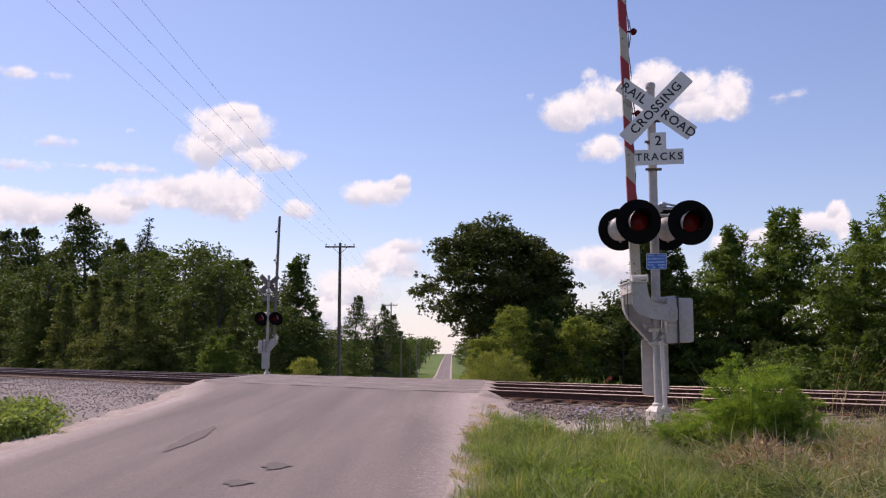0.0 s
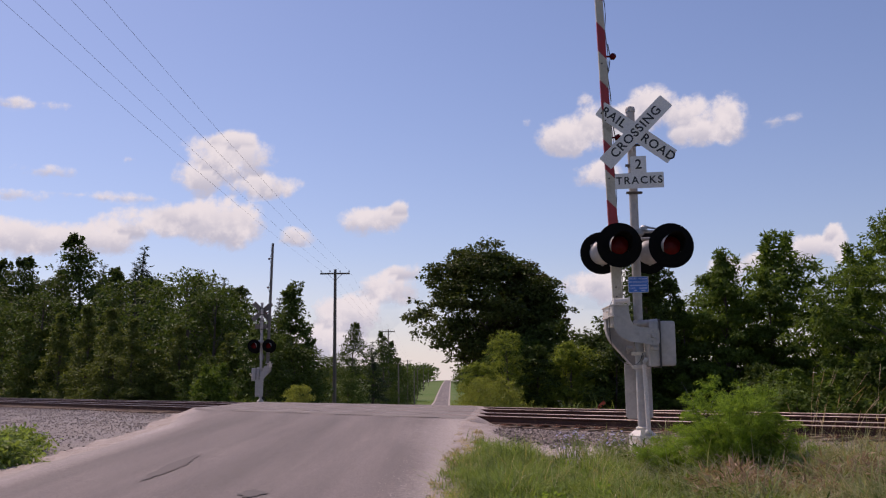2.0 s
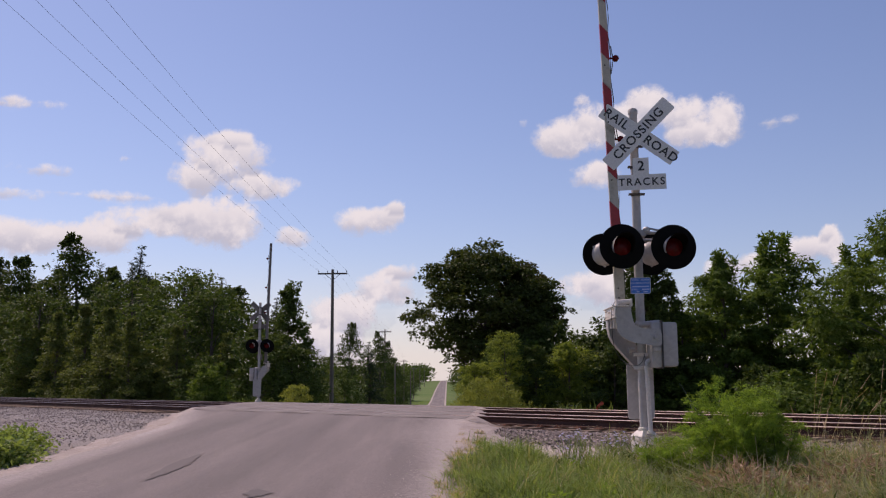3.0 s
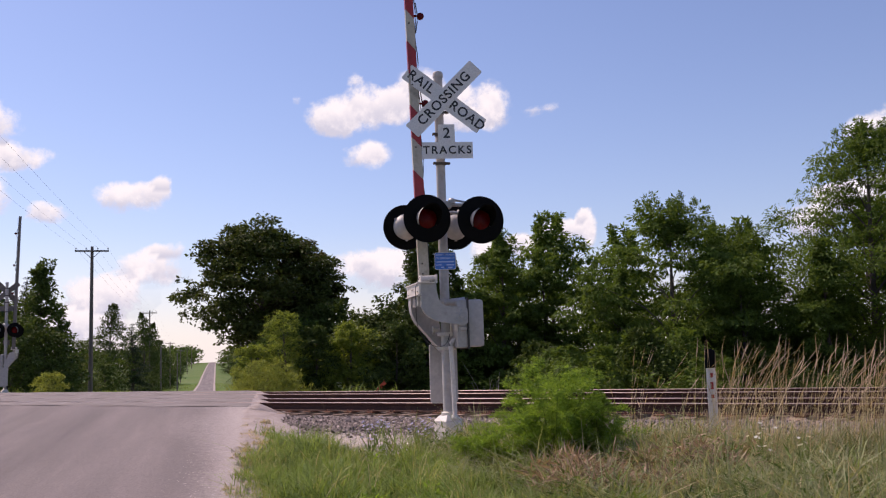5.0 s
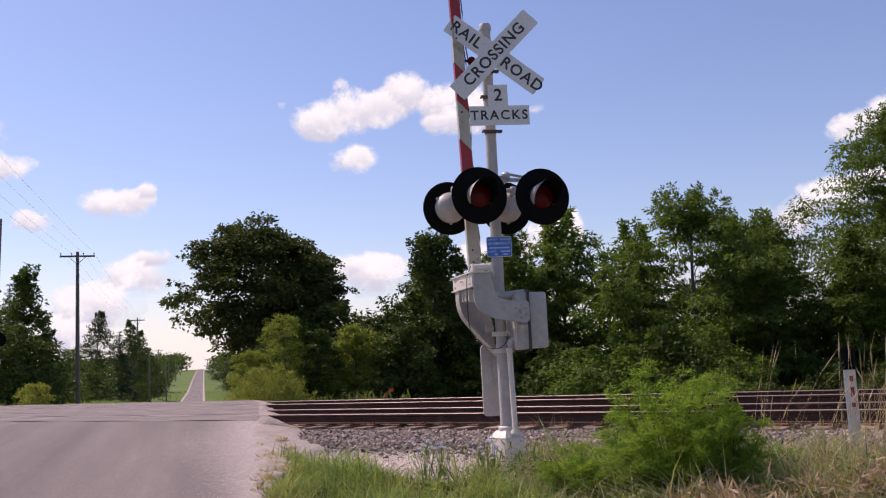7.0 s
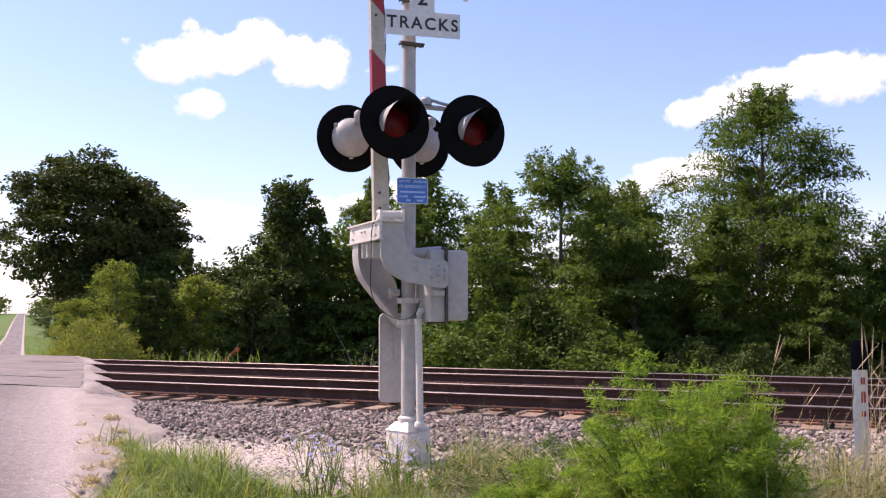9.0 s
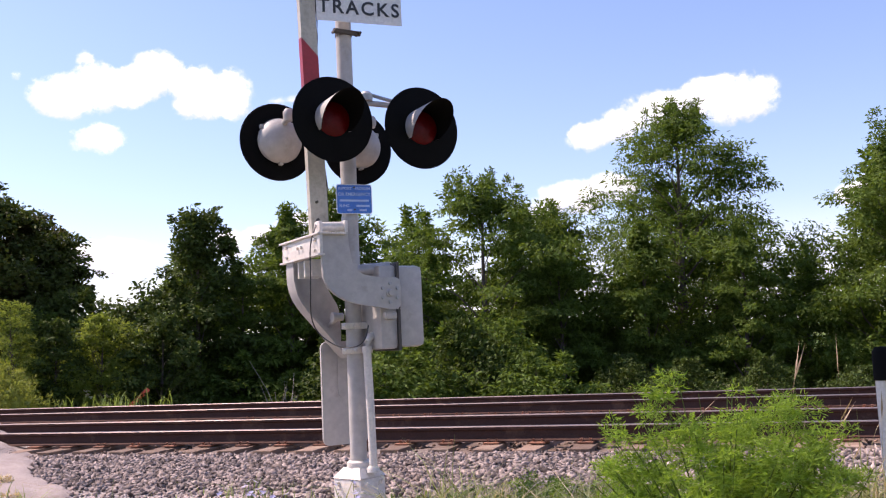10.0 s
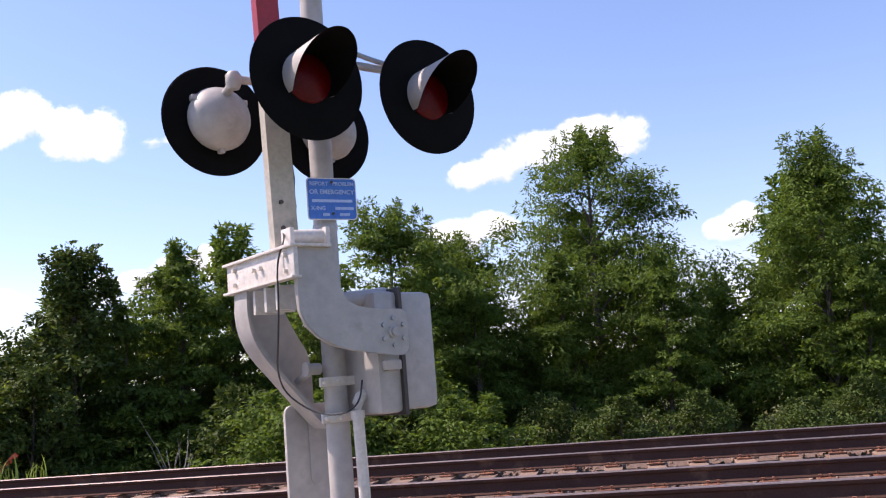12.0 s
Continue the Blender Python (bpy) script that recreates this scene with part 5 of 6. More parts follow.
for src, x, y, k, kz, turn in ((wood, -24.5, 74.0, 1.0, 1.05, 50), (wood, -15.2, 62.5, 0.85, 0.86, 120), (wood2, -43.0, 95.0, 1.05, 1.02, 80), (wood2, -37.0, 88.0, 0.9, 0.88, 140), (wood, -33.0, 77.0, 0.95, 0.9, 200),
                               (wood, -51.0, 104.0, 1.1, 1.25, 240), (wood2, -58.0, 110.0, 1.1, 1.0, 20), (wood, -64.0, 118.0, 1.2, 1.3, 310), (wood2, -25.0, 84.0, 0.8, 0.78, 330), (wood2, -20.5, 78.0, 0.75, 0.68, 200),
                               (wood, -41.0, 86.0, 1.0, 0.92, 15), (wood, -47.0, 92.0, 1.0, 0.9, 100), (wood, -74.0, 128.0, 1.3, 1.4, 60), (wood2, -84.0, 140.0, 1.2, 1.1, 160), (wood2, -29.5, 92.0, 1.0, 0.86, 77), (wood2, -46.0, 106.0, 1.0, 0.95, 277), (wood2, -52.0, 112.0, 1.1, 0.98, 7), (wood2, -16.0, 74.0, 0.8, 0.66, 47),
                               (wood2, -46.6, 99.0, 1.0, 1.04, 33), (wood2, -36.2, 100.0, 1.0, 1.0, 123), (wood2, -33.0, 96.5, 1.0, 0.95, 303), (wood2, -27.2, 100.0, 1.0, 0.94, 183), (wood, -22.5, 96.0, 1.0, 1.2, 273)):
    tree_again(src, x, y, (k, k, kz), turn)
for x, y, k in ((-18.4, 80.0, 0.74), (-36.5, 98.0, 0.98), (-31.6, 97.0, 0.98), (-22.0, 90.0, 0.85), (-24.8, 93.0, 0.9), (-41.5, 102.0, 1.0), (-11.5, 66.0, 0.5)):
    tree_again(pine, x, y, (k, k, k), x * 31)
for src, x, y, k in ((scrub, -8.9, 57.5, 0.95), (scrub, -14.2, 57.0, 0.7), (scrub2, -17.5, 60.0, 0.9), (scrub, -19.5, 62.0, 0.85), (scrub2, -27.0, 70.0, 1.0), (scrub, -30.5, 74.5, 1.0), (scrub2, -35.5, 80.0, 1.1), (scrub, -40.5, 86.5, 1.1), (scrub2, -46.0, 92.0, 1.2),
                     (scrub, -52.0, 99.0, 1.2), (scrub2, -58.5, 107.0, 1.3), (scrub, -68.0, 118.0, 1.4), (scrub2, -80.0, 131.0, 1.5), (scrub, -24.0, 66.5, 0.9),
                     (olive, -20.0, 60.5, 0.85), (olive, -22.6, 64.0, 1.0), (olive, -28.8, 70.5, 1.05), (olive, -31.8, 74.0, 0.9), (olive, -34.0, 76.5, 1.1), (olive, -38.6, 82.0, 1.15), (olive, -43.6, 88.0, 1.1), (olive, -16.4, 58.8, 0.8), (olive, -13.0, 57.6, 0.75)):
    tree_again(src, x, y, (k, k, k * 0.95), x * 47)

# trees down the far road
GF = "trees along the far road"
for src, x, y, k, kz, turn in ((pine, -11.2, 150.0, 0.85, 0.66, 10), (wood2, -13.4, 140.0, 0.75, 0.85, 190), (wood2, -10.8, 172.0, 0.7, 0.9, 290), (wood2, -11.8, 205.0, 0.9, 0.95, 90), (wood2, -12.0, 240.0, 1.0, 0.80, 200), (scrub, -12.0, 120.0, 1.0, 0.9, 30), (scrub2, -13.5, 105.0, 1.1, 1.0, 60),
                               (wood, -16.5, 135.0, 0.9, 0.8, 300), (wood, -19.0, 112.0, 0.8, 0.75, 20), (scrub, -9.0, 155.0, 0.9, 0.7, 120), (wood2, -14.0, 290.0, 1.1, 0.8, 20), (wood, -13.0, 330.0, 1.1, 0.9, 210),
                               (wood, -16.0, 400.0, 1.3, 1.0, 330), (wood, -14.0, 480.0, 1.3, 0.8, 90), (wood2, 11.0, 330.0, 1.1, 0.82, 130), (wood, 18.0, 340.0, 1.4, 1.0, 20), (wood2, 27.0, 345.0, 1.4, 0.9, 80),
                               (wood, 35.0, 350.0, 1.6, 1.1, 150), (wood, 9.5, 460.0, 1.2, 0.8, 220)):
    tree_again(src, x, y, (k, k, kz), turn, "tree along the road far beyond the crossing")
# a wooded ridge at the far end
rng = np.random.default_rng(77)
n = 1100
cx = rng.uniform(-120, 190, n)
cy = rng.uniform(700, 880, n)
clear = (cx < road_left(cy) - 11) | (cx > road_right(cy) + 9)
cx, cy = cx[clear], cy[clear]
cz = land(cx, cy) + rng.uniform(1, 12, len(cx))
q = leaf_quads(rng, np.stack([cx, cy, cz], -1), rng.uniform(4, 7, len(cx)), 50000, 1.7, 1.2, 0.0, 0.7)
tagged(new("far_woods", quads_mesh("far_woods", q, FOREST_LEAF)), "hazy wooded ridge at the end of the road", "woods", kind="stuff")


# ---- weeds and grass beside the camera's way ----
def plume_weed(label, x, y, height, width, stems, needles, seed, length=0.036, wide=0.0055):
    """A soft weed: many thin stems fan out from one root, each with branching plumes of fine needles."""
    rng = np.random.default_rng(seed)
    z = float(rough_land(np.array(x), np.array(y))) - 0.02
    t = thing("feathery_weed", (x, y, z), label, "weed", "verge weeds")
    bm = bmesh.new()
    cs, rs = [], []
    for i in range(stems):
        a, k = rng.random() * 6.283, rng.random() ** 0.6
        h = height * (1 - 0.5 * k ** 2) * rng.uniform(0.72, 1.08)
        tip = np.array((math.cos(a) * width / 2 * k, math.sin(a) * width / 2 * k, h))
        path = [np.array((x, y, z)) + tip * (q ** 1.3, q ** 1.3, q) for q in np.linspace(0, 1, 5)]
        hose(bm, [tuple(p) for p in path], 0.006, 5, 0.3)
        for b in range(9):
            q = rng.uniform(0.28, 1.0)
            root = np.array((x, y, z)) + tip * (q ** 1.3, q ** 1.3, q)
            d = rng.normal(0, 1, 3) * (1, 1, 0.35) + np.array((math.cos(a), math.sin(a), 0.5)) * 0.6
            d *= 0.17 * width * (1.15 - 0.6 * q) * rng.uniform(0.6, 1.3) / np.linalg.norm(d)
            for w in np.linspace(0.15, 1, 6):
                cs.append(root + d * w - np.array((0, 0, 0.25 * abs(d[0]) * w * w)))
                rs.append(0.030 * width * (1.2 - 0.6 * w))
    tagged(part("stem_mass", bm, GRASS_DARK, t), kind="stuff")
    q = leaf_quads(rng, np.array(cs), np.array(rs), needles, length, wide, 0.05, 0.8)
    c = new("foliage", quads_mesh("foliage", q - np.array([x, y, z]), LIME_LEAF))
    c.parent = t
    tagged(c, kind="stuff")
    return t


plume_weed("bright green feathery weed clump on the gravel verge", 3.3, 10.13, 1.27, 1.4, 58, 68000, 71)
plume_weed("bright green feathery weed clump with thin stems", 3.72, 10.0, 0.92, 1.0, 38, 32000, 72)
plume_weed("low feathery green weeds spreading towards the signal", 2.75, 10.75, 0.55, 1.0, 30, 22000, 76)
plume_weed("low spreading green weed beside the signal base", 4.0, 12.6, 0.36, 1.4, 26, 14000, 73)
tree("feathery_weed", "leafy green weeds at the gravel yard's edge", "weed", -8.5, 18.0, 0.42, 2.4, "bush", 74, GRASS_LEAF, 6000, 0.09, 0.05, "verge weeds", foot=0.03, limbs=40, droop=0.2, bark=GRASS_DARK)
tree("feathery_weed", "leafy green weeds at the gravel yard's edge", "weed", -7.3, 15.2, 0.45, 1.9, "bush", 75, GRASS_LEAF, 5000, 0.09, 0.05, "verge weeds", foot=0.03, limbs=36, droop=0.2, bark=GRASS_DARK)


def blades(name, label, places, heights, width, mat, lean, seed, category="grass", segs=3):
    """Bent blades of grass, each a narrow strip."""
    r = np.random.default_rng(seed)
    n = len(places)
    a = r.normal(-0.5, 0.75, n) if name == "tall_grass" else r.random(n) * 2 * np.pi
    ln = np.abs(r.normal(lean, lean * 0.6, n)) * heights
    way = np.stack([np.cos(a), np.sin(a), np.zeros(n)], -1)
    side = np.stack([-np.sin(a + r.normal(0, 0.7, n)), np.cos(a), np.zeros(n)], -1) * (width * r.uniform(0.6, 1.4, n))[:, None] * 0.5
    prev_l = prev_r = None
    out = []
    for k in range(segs + 1):
        s = k / segs
        c = places + way * (ln * s ** 2)[:, None] + np.array([0, 0, 1.0]) * (heights * (s - 0.25 * s ** 3 * np.minimum(1, ln / heights)))[:, None]
        w = side * (1 - s ** 1.6 * 0.92)
        l, rr = c - w, c + w
        if prev_l is not None:
            out.append(np.stack([prev_l, prev_r, rr, l], 1))
        prev_l, prev_r = l, rr
    if name == "tall_grass" and segs == 5:
        # a seed head along the last fifth of each stalk
        tip, low = (prev_l + prev_r) / 2, (out[-1][:, 0] + out[-1][:, 1]) / 2
        wide = side / (np.linalg.norm(side, axis=1)[:, None] + 1e-6) * 0.0065
        heads = np.stack([low, (low + tip) / 2 - wide, tip + (tip - low) * 0.15, (low + tip) / 2 + wide], 1)
        tagged(new(name, quads_mesh(name, heads, SEED)), "seed heads of the tall dry grass", category, kind="stuff")
    return tagged(new(name, quads_mesh(name, np.concatenate(out), mat)), label, category, kind="stuff")


def scatter(n, seed, x0, x1, y0, y1, ok):
    r = np.random.default_rng(seed)
    x, y = r.uniform(x0, x1, n), r.uniform(y0, y1, n)
    k = ok(x, y, r)
    x, y = x[k], y[k]
    return np.stack([x, y, rough_land(x, y)], -1), r


def wave(x, y, s=1.0):
    return np.sin(1.3 * s * x + 0.7 * s * y) * np.sin(0.9 * s * y - 1.1 * s * x + 0.8)


def tufts(name, label, n, seed, ok, per, hmin, hmax, wide, mat, lean, area=(0.0, 8.5, 3.5, 14.0), spread_=0.05):
    """Grass in clumps: blades fan out from shared roots."""
    p, r = scatter(n, seed, *area, ok)
    h = r.uniform(hmin, hmax, len(p)) * (0.8 + 0.5 * r.random(len(p))) * np.clip(1.0 + 0.45 * wave(p[:, 0], p[:, 1], 2.6) + 0.3 * wave(p[:, 1] + seed, p[:, 0], 5.0), 0.45, 1.6)
    k = np.repeat(np.arange(len(p)), per)
    q = p[k] + np.stack([r.normal(0, spread_, len(k)), r.normal(0, spread_, len(k)), np.zeros(len(k))], -1)
    return blades(name, label, q, h[k] * r.uniform(0.5, 1.15, len(k)), wide, mat, lean, seed + 500)


def green_zone(x, y, r):
    return (x > road_right(y) + np.interp(y, (12.0, 14.0), (0.13, 0.36)) + 0.06 * np.sin(6 * y)) & (across(x, y) < 9.3 + 1.9 * np.clip(1.8 - x, 0, 1) + 0.5 * wave(x, y, 2) + r.normal(0, 0.25, len(x))) & (r.random(len(x)) < np.clip(1.75 - 0.22 * x, 0.22, 1))


tufts("grass", "lush green roadside grass", 12000, 81, green_zone, 11, 0.12, 0.29, 0.011, GRASS_LEAF, 0.85, area=(0.0, 8.5, 3.5, 15.5))
tufts("grass", "dark green roadside grass", 6000, 181, lambda x, y, r: green_zone(x, y, r) & (wave(x, y, 1.7) + r.normal(0, 0.25, len(x)) > -0.1), 10, 0.08, 0.26, 0.013, GRASS_DARK, 0.9, spread_=0.07)
tufts("grass", "yellowing roadside grass", 2600, 281, lambda x, y, r: green_zone(x, y, r) & (wave(x, y, 1.9) + r.normal(0, 0.3, len(x)) < 0.15), 9, 0.14, 0.36, 0.007, GRASS_YELLOW, 0.8)
tufts("grass", "grey-green weathered grass bent over the verge", 6500, 381, lambda x, y, r: (x > 2.2) & (across(x, y) < 10.9) & (r.random(len(x)) < np.clip((x - 1.8) / 2.0, 0.1, 1)), 12, 0.22, 0.46, 0.012, GRASS_GREY, 1.1, area=(2.0, 9.0, 4.0, 12.5))
tufts("grass", "pale straw blades among the weathered grass", 1500, 481, lambda x, y, r: (x > 2.8) & (across(x, y) < 11.0), 7, 0.22, 0.44, 0.010, DRY_LEAF, 1.2, area=(2.6, 9.0, 4.0, 12.5))


def weeds(name, label, n, seed, ok, mat, size, leaf_l, leaf_w, count, area=(0.5, 8.5, 5.0, 13.0), lift=0.4):
    """Low broad-leaved weeds scattered on the verge."""
    p, r = scatter(n, seed, *area, ok)
    rad = r.uniform(0.6, 1.3, len(p)) * size
    p[:, 2] += rad * lift
    return tagged(new(name, quads_mesh(name, leaf_quads(r, p, rad, count, leaf_l, leaf_w, 0.1, 0.8), mat)), label, "weeds", kind="stuff")


weeds("verge_weeds", "broad green weeds among the grass", 150, 381, green_zone, LIME_LEAF, 0.11, 0.05, 0.026, 5200)
weeds("verge_weeds", "brown withered weeds among dry grass", 1500, 382, lambda x, y, r: ((x - 3.7) / 1.1) ** 2 + ((y - 8.75) / 0.75) ** 2 < 1, DEAD_LEAF, 0.17, 0.11, 0.014, 6500, lift=1.2)
weeds("verge_weeds", "dark green weeds among dry grass", 480, 383, lambda x, y, r: (x > 2.6) & (across(x, y) < 10.6), GRASS_DARK, 0.15, 0.10, 0.016, 15000, lift=1.1)
weeds("verge_litter", "tan dead grass along the asphalt edge", 330, 384, lambda x, y, r: (x > road_right(y) + 0.03) & (x < road_right(y) + np.interp(y, (12, 14), (0.25, 0.42))), DRY_LEAF, 0.05, 0.05, 0.009, 9000, area=(0.0, 1.4, 6, 17), lift=1.0)
p, r = scatter(12000, 83, 0.8, 9.5, 4.0, 13.5, lambda x, y, r: (x > road_right(y) + 0.5) & (across(x, y) < 10.2 + 0.15 * x + 0.6 * wave(x, y, 2)) & (r.random(len(x)) < np.clip((x - 3.0) / 2.4, 0.03, 1)))
blades("dry_grass", "dry straw coloured grass on the verge", p, r.uniform(0.15, 0.52, len(p)), 0.009, DRY_LEAF, 0.5, 84)
p, r = scatter(13000, 85, 4.0, 9.0, 8.6, 11.6, lambda x, y, r: (across(x, y) < 11.0) & (across(x, y) > 9.4) & (wave(x, y, 3.0) + r.normal(0, 0.3, len(x)) > 0.2) & (r.random(len(x)) < np.clip((x - 4.5) / 2.0, 0.06, 1.0)))
hgt = r.uniform(0.65, 1.32, len(p))
blades("tall_grass", "tall dry grass stalks on the verge", p, hgt, 0.005, DRY_LEAF, 0.3, 86, segs=5)
blades("tall_grass", "pale leaves low on the dry stalks", p + np.stack([r.normal(0, 0.03, len(p)), r.normal(0, 0.03, len(p)), hgt * 0.25], -1), r.uniform(0.15, 0.3, len(p)), 0.004, DRY_LEAF, 0.6, 87)
p, r = scatter(9000, 88, 0.4, 4.5, 10.5, 15.5, lambda x, y, r: (x > road_right(y) + 0.6) & (across(x, y) > 9.2) & (across(x, y) < 12.0) & (r.random(len(x)) < 0.05 + 0.3 * np.clip(wave(x, y, 2.2), 0, 1)))
blades("dry_grass", "sparse grass in the gravel by the signal", p, r.uniform(0.05, 0.22, len(p)), 0.007, GRASS_LEAF, 0.4, 89)
p, r = scatter(9000, 90, -14, -6.4, 9.0, 19.0, lambda x, y, r: (x < road_left(y) - 0.6) & (across(x, y) < 5.4 + 0.6 * wave(x, y, 2)))
blades("grass", "green grass left of the road", p, r.uniform(0.1, 0.35, len(p)), 0.014, GRASS_LEAF, 0.4, 91)
p, r = scatter(9000, 92, -14, 6, 20.0, 62.0, lambda x, y, r: (across(x, y) > 24.0 + 0.8 * wave(x, y)) & (across(x, y) < 31) & ((x > road_right(y) + 0.8) | (x < road_left(y) - 0.8)))
blades("grass", "rough grass along the far side of the tracks", p, r.uniform(0.2, 0.65, len(p)), 0.03, GRASS_LEAF, 0.4, 93)
p, r = scatter(14000, 94, -16, 16, 60.0, 330.0, lambda x, y, r: ((x > road_right(y) + 0.6) | (x < road_left(y) - 0.6)))
blades("grass", "mown grass verge of the far road", p, r.uniform(0.15, 0.4, len(p)), 0.08, GRASS_LEAF, 0.4, 95)

p, r = scatter(30000, 96, -17, 13, -9.0, 12.0, lambda x, y, r: ((x > road_right(y) + 0.5) & (y < 4.2)) | ((x > 8.0) & (across(x, y) < 9.5)) | ((x < road_left(y) - 0.6) & (across(x, y) < 4.8)))
blades("grass", "rough green grass behind the verge", p, r.uniform(0.1, 0.3, len(p)), 0.016, GRASS_LEAF, 0.5, 97)

# chicory and lace flowers on the verge
def flower(name, label, x, y, h, petal, heads, size, seed):
    r = random.Random(seed)
    z = float(rough_land(np.array(x), np.array(y)))
    f = thing(name, (x, y, z), label, "wildflower", name + "s")
    for i in range(heads):
        bm, pm = bmesh.new(), bmesh.new()
        tip = (x + r.uniform(-0.14, 0.14), y + r.uniform(-0.14, 0.14), z + h * r.uniform(0.6, 1.0))
        hose(bm, [(x, y, z - 0.02), ((x + tip[0]) / 2 + r.uniform(-0.02, 0.02), (y + tip[1]) / 2, z + h * 0.45), tip], 0.004, 5, 0.6)
        c = Vector(tip)
        tilt = Euler((r.uniform(-0.6, 0.6), r.uniform(-0.6, 0.6), r.uniform(0, 6))).to_matrix()
        k = 10
        mid = pm.verts.new(c + tilt @ Vector((0, 0, 0.004)))
        ring = [pm.verts.new(c + tilt @ Vector((size * (1 if j % 2 else 0.55) * math.cos(2 * math.pi * j / k), size * (1 if j % 2 else 0.55) * math.sin(2 * math.pi * j / k), 0.012))) for j in range(k)]
        for j in range(k):
            pm.faces.new((mid, ring[j], ring[(j + 1) % k]))
        part("stem", bm, GRASS_LEAF, f)
        part("flower_head", pm, petal, f)


for i, (x, y) in enumerate(((1.95, 12.4), (2.15, 12.9), (2.4, 12.2), (2.0, 13.2), (2.6, 12.7), (1.75, 12.0), (2.3, 11.8))):
    flower("chicory_plant", "wiry chicory with pale blue flowers in gravel", x, y, 0.42, PETAL_BLUE, 9, 0.026, i)
for i, (x, y) in enumerate(((4.65, 8.55), (4.8, 8.8), (4.95, 8.4))):
    flower("lace_plant", "white lace flower heads among dry grass", x, y, 0.5, PETAL_WHITE, 7, 0.022, 30 + i)
for i, (x, y) in enumerate(((4.75, 36.0), (5.3, 36.1))):
    flower("lace_plant", "pale flower heads beyond the tracks", x, y, 0.6, PETAL_WHITE, 8, 0.09, 40 + i)

# a dead bush in the undergrowth
bm = bmesh.new()
rnd = random.Random(9)
bx, by, bz = 9.6, 33.0, float(land(9.6, 33.0))
for i in range(16):
    a, l = rnd.uniform(0, 6.28), rnd.uniform(0.8, 2.1)
    tip = (bx + 0.5 * l * math.cos(a), by + 0.5 * l * math.sin(a), bz + l)
    hose(bm, [(bx, by, bz - 0.05), ((bx + tip[0]) / 2 + rnd.uniform(-0.15, 0.15), (by + tip[1]) / 2, bz + l * 0.55), tip], 0.014, 5, 0.3)
solid("dead_bush", bm, DEAD_WOOD, "bleached leafless dead bush before the trees", "dead bush", place=(bx, by, bz))


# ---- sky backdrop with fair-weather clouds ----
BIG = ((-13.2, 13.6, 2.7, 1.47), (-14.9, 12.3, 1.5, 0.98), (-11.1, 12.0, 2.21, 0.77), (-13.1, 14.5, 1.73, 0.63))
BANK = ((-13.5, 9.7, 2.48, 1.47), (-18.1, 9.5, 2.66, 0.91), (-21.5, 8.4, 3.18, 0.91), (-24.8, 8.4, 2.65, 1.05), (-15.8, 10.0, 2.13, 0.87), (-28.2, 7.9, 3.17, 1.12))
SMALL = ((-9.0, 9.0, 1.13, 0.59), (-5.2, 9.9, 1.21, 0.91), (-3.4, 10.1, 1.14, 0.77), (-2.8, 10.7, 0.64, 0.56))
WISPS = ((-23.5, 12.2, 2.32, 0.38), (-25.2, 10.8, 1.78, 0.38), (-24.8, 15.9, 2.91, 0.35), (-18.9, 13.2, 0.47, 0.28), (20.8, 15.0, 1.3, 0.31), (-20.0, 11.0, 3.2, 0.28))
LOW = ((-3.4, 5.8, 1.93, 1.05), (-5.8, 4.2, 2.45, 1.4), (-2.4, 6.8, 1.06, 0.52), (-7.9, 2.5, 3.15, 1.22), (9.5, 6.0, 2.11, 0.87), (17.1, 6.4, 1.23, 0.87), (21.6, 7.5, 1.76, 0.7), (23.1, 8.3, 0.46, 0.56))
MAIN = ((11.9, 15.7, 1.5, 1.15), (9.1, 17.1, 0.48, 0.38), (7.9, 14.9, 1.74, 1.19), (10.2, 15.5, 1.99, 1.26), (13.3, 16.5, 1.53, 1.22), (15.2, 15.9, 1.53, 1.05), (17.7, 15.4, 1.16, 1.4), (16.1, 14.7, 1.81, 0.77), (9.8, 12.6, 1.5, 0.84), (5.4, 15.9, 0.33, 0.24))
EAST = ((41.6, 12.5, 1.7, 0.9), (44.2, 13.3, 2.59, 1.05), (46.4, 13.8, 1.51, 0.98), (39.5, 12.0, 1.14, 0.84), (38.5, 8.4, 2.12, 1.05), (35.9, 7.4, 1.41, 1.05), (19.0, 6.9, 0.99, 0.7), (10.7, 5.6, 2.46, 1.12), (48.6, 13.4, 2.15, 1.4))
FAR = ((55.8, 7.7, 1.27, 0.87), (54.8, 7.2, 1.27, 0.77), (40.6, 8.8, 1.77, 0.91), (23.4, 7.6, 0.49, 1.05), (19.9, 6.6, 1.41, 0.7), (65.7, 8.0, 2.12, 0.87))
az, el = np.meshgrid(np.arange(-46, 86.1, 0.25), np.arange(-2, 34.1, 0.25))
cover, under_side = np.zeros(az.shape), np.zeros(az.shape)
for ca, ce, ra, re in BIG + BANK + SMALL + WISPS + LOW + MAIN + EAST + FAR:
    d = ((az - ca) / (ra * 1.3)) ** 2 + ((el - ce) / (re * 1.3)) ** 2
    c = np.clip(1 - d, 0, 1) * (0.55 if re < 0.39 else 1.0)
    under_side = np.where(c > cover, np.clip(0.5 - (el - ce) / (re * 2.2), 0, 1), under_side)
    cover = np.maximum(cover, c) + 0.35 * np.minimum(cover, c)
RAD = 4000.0
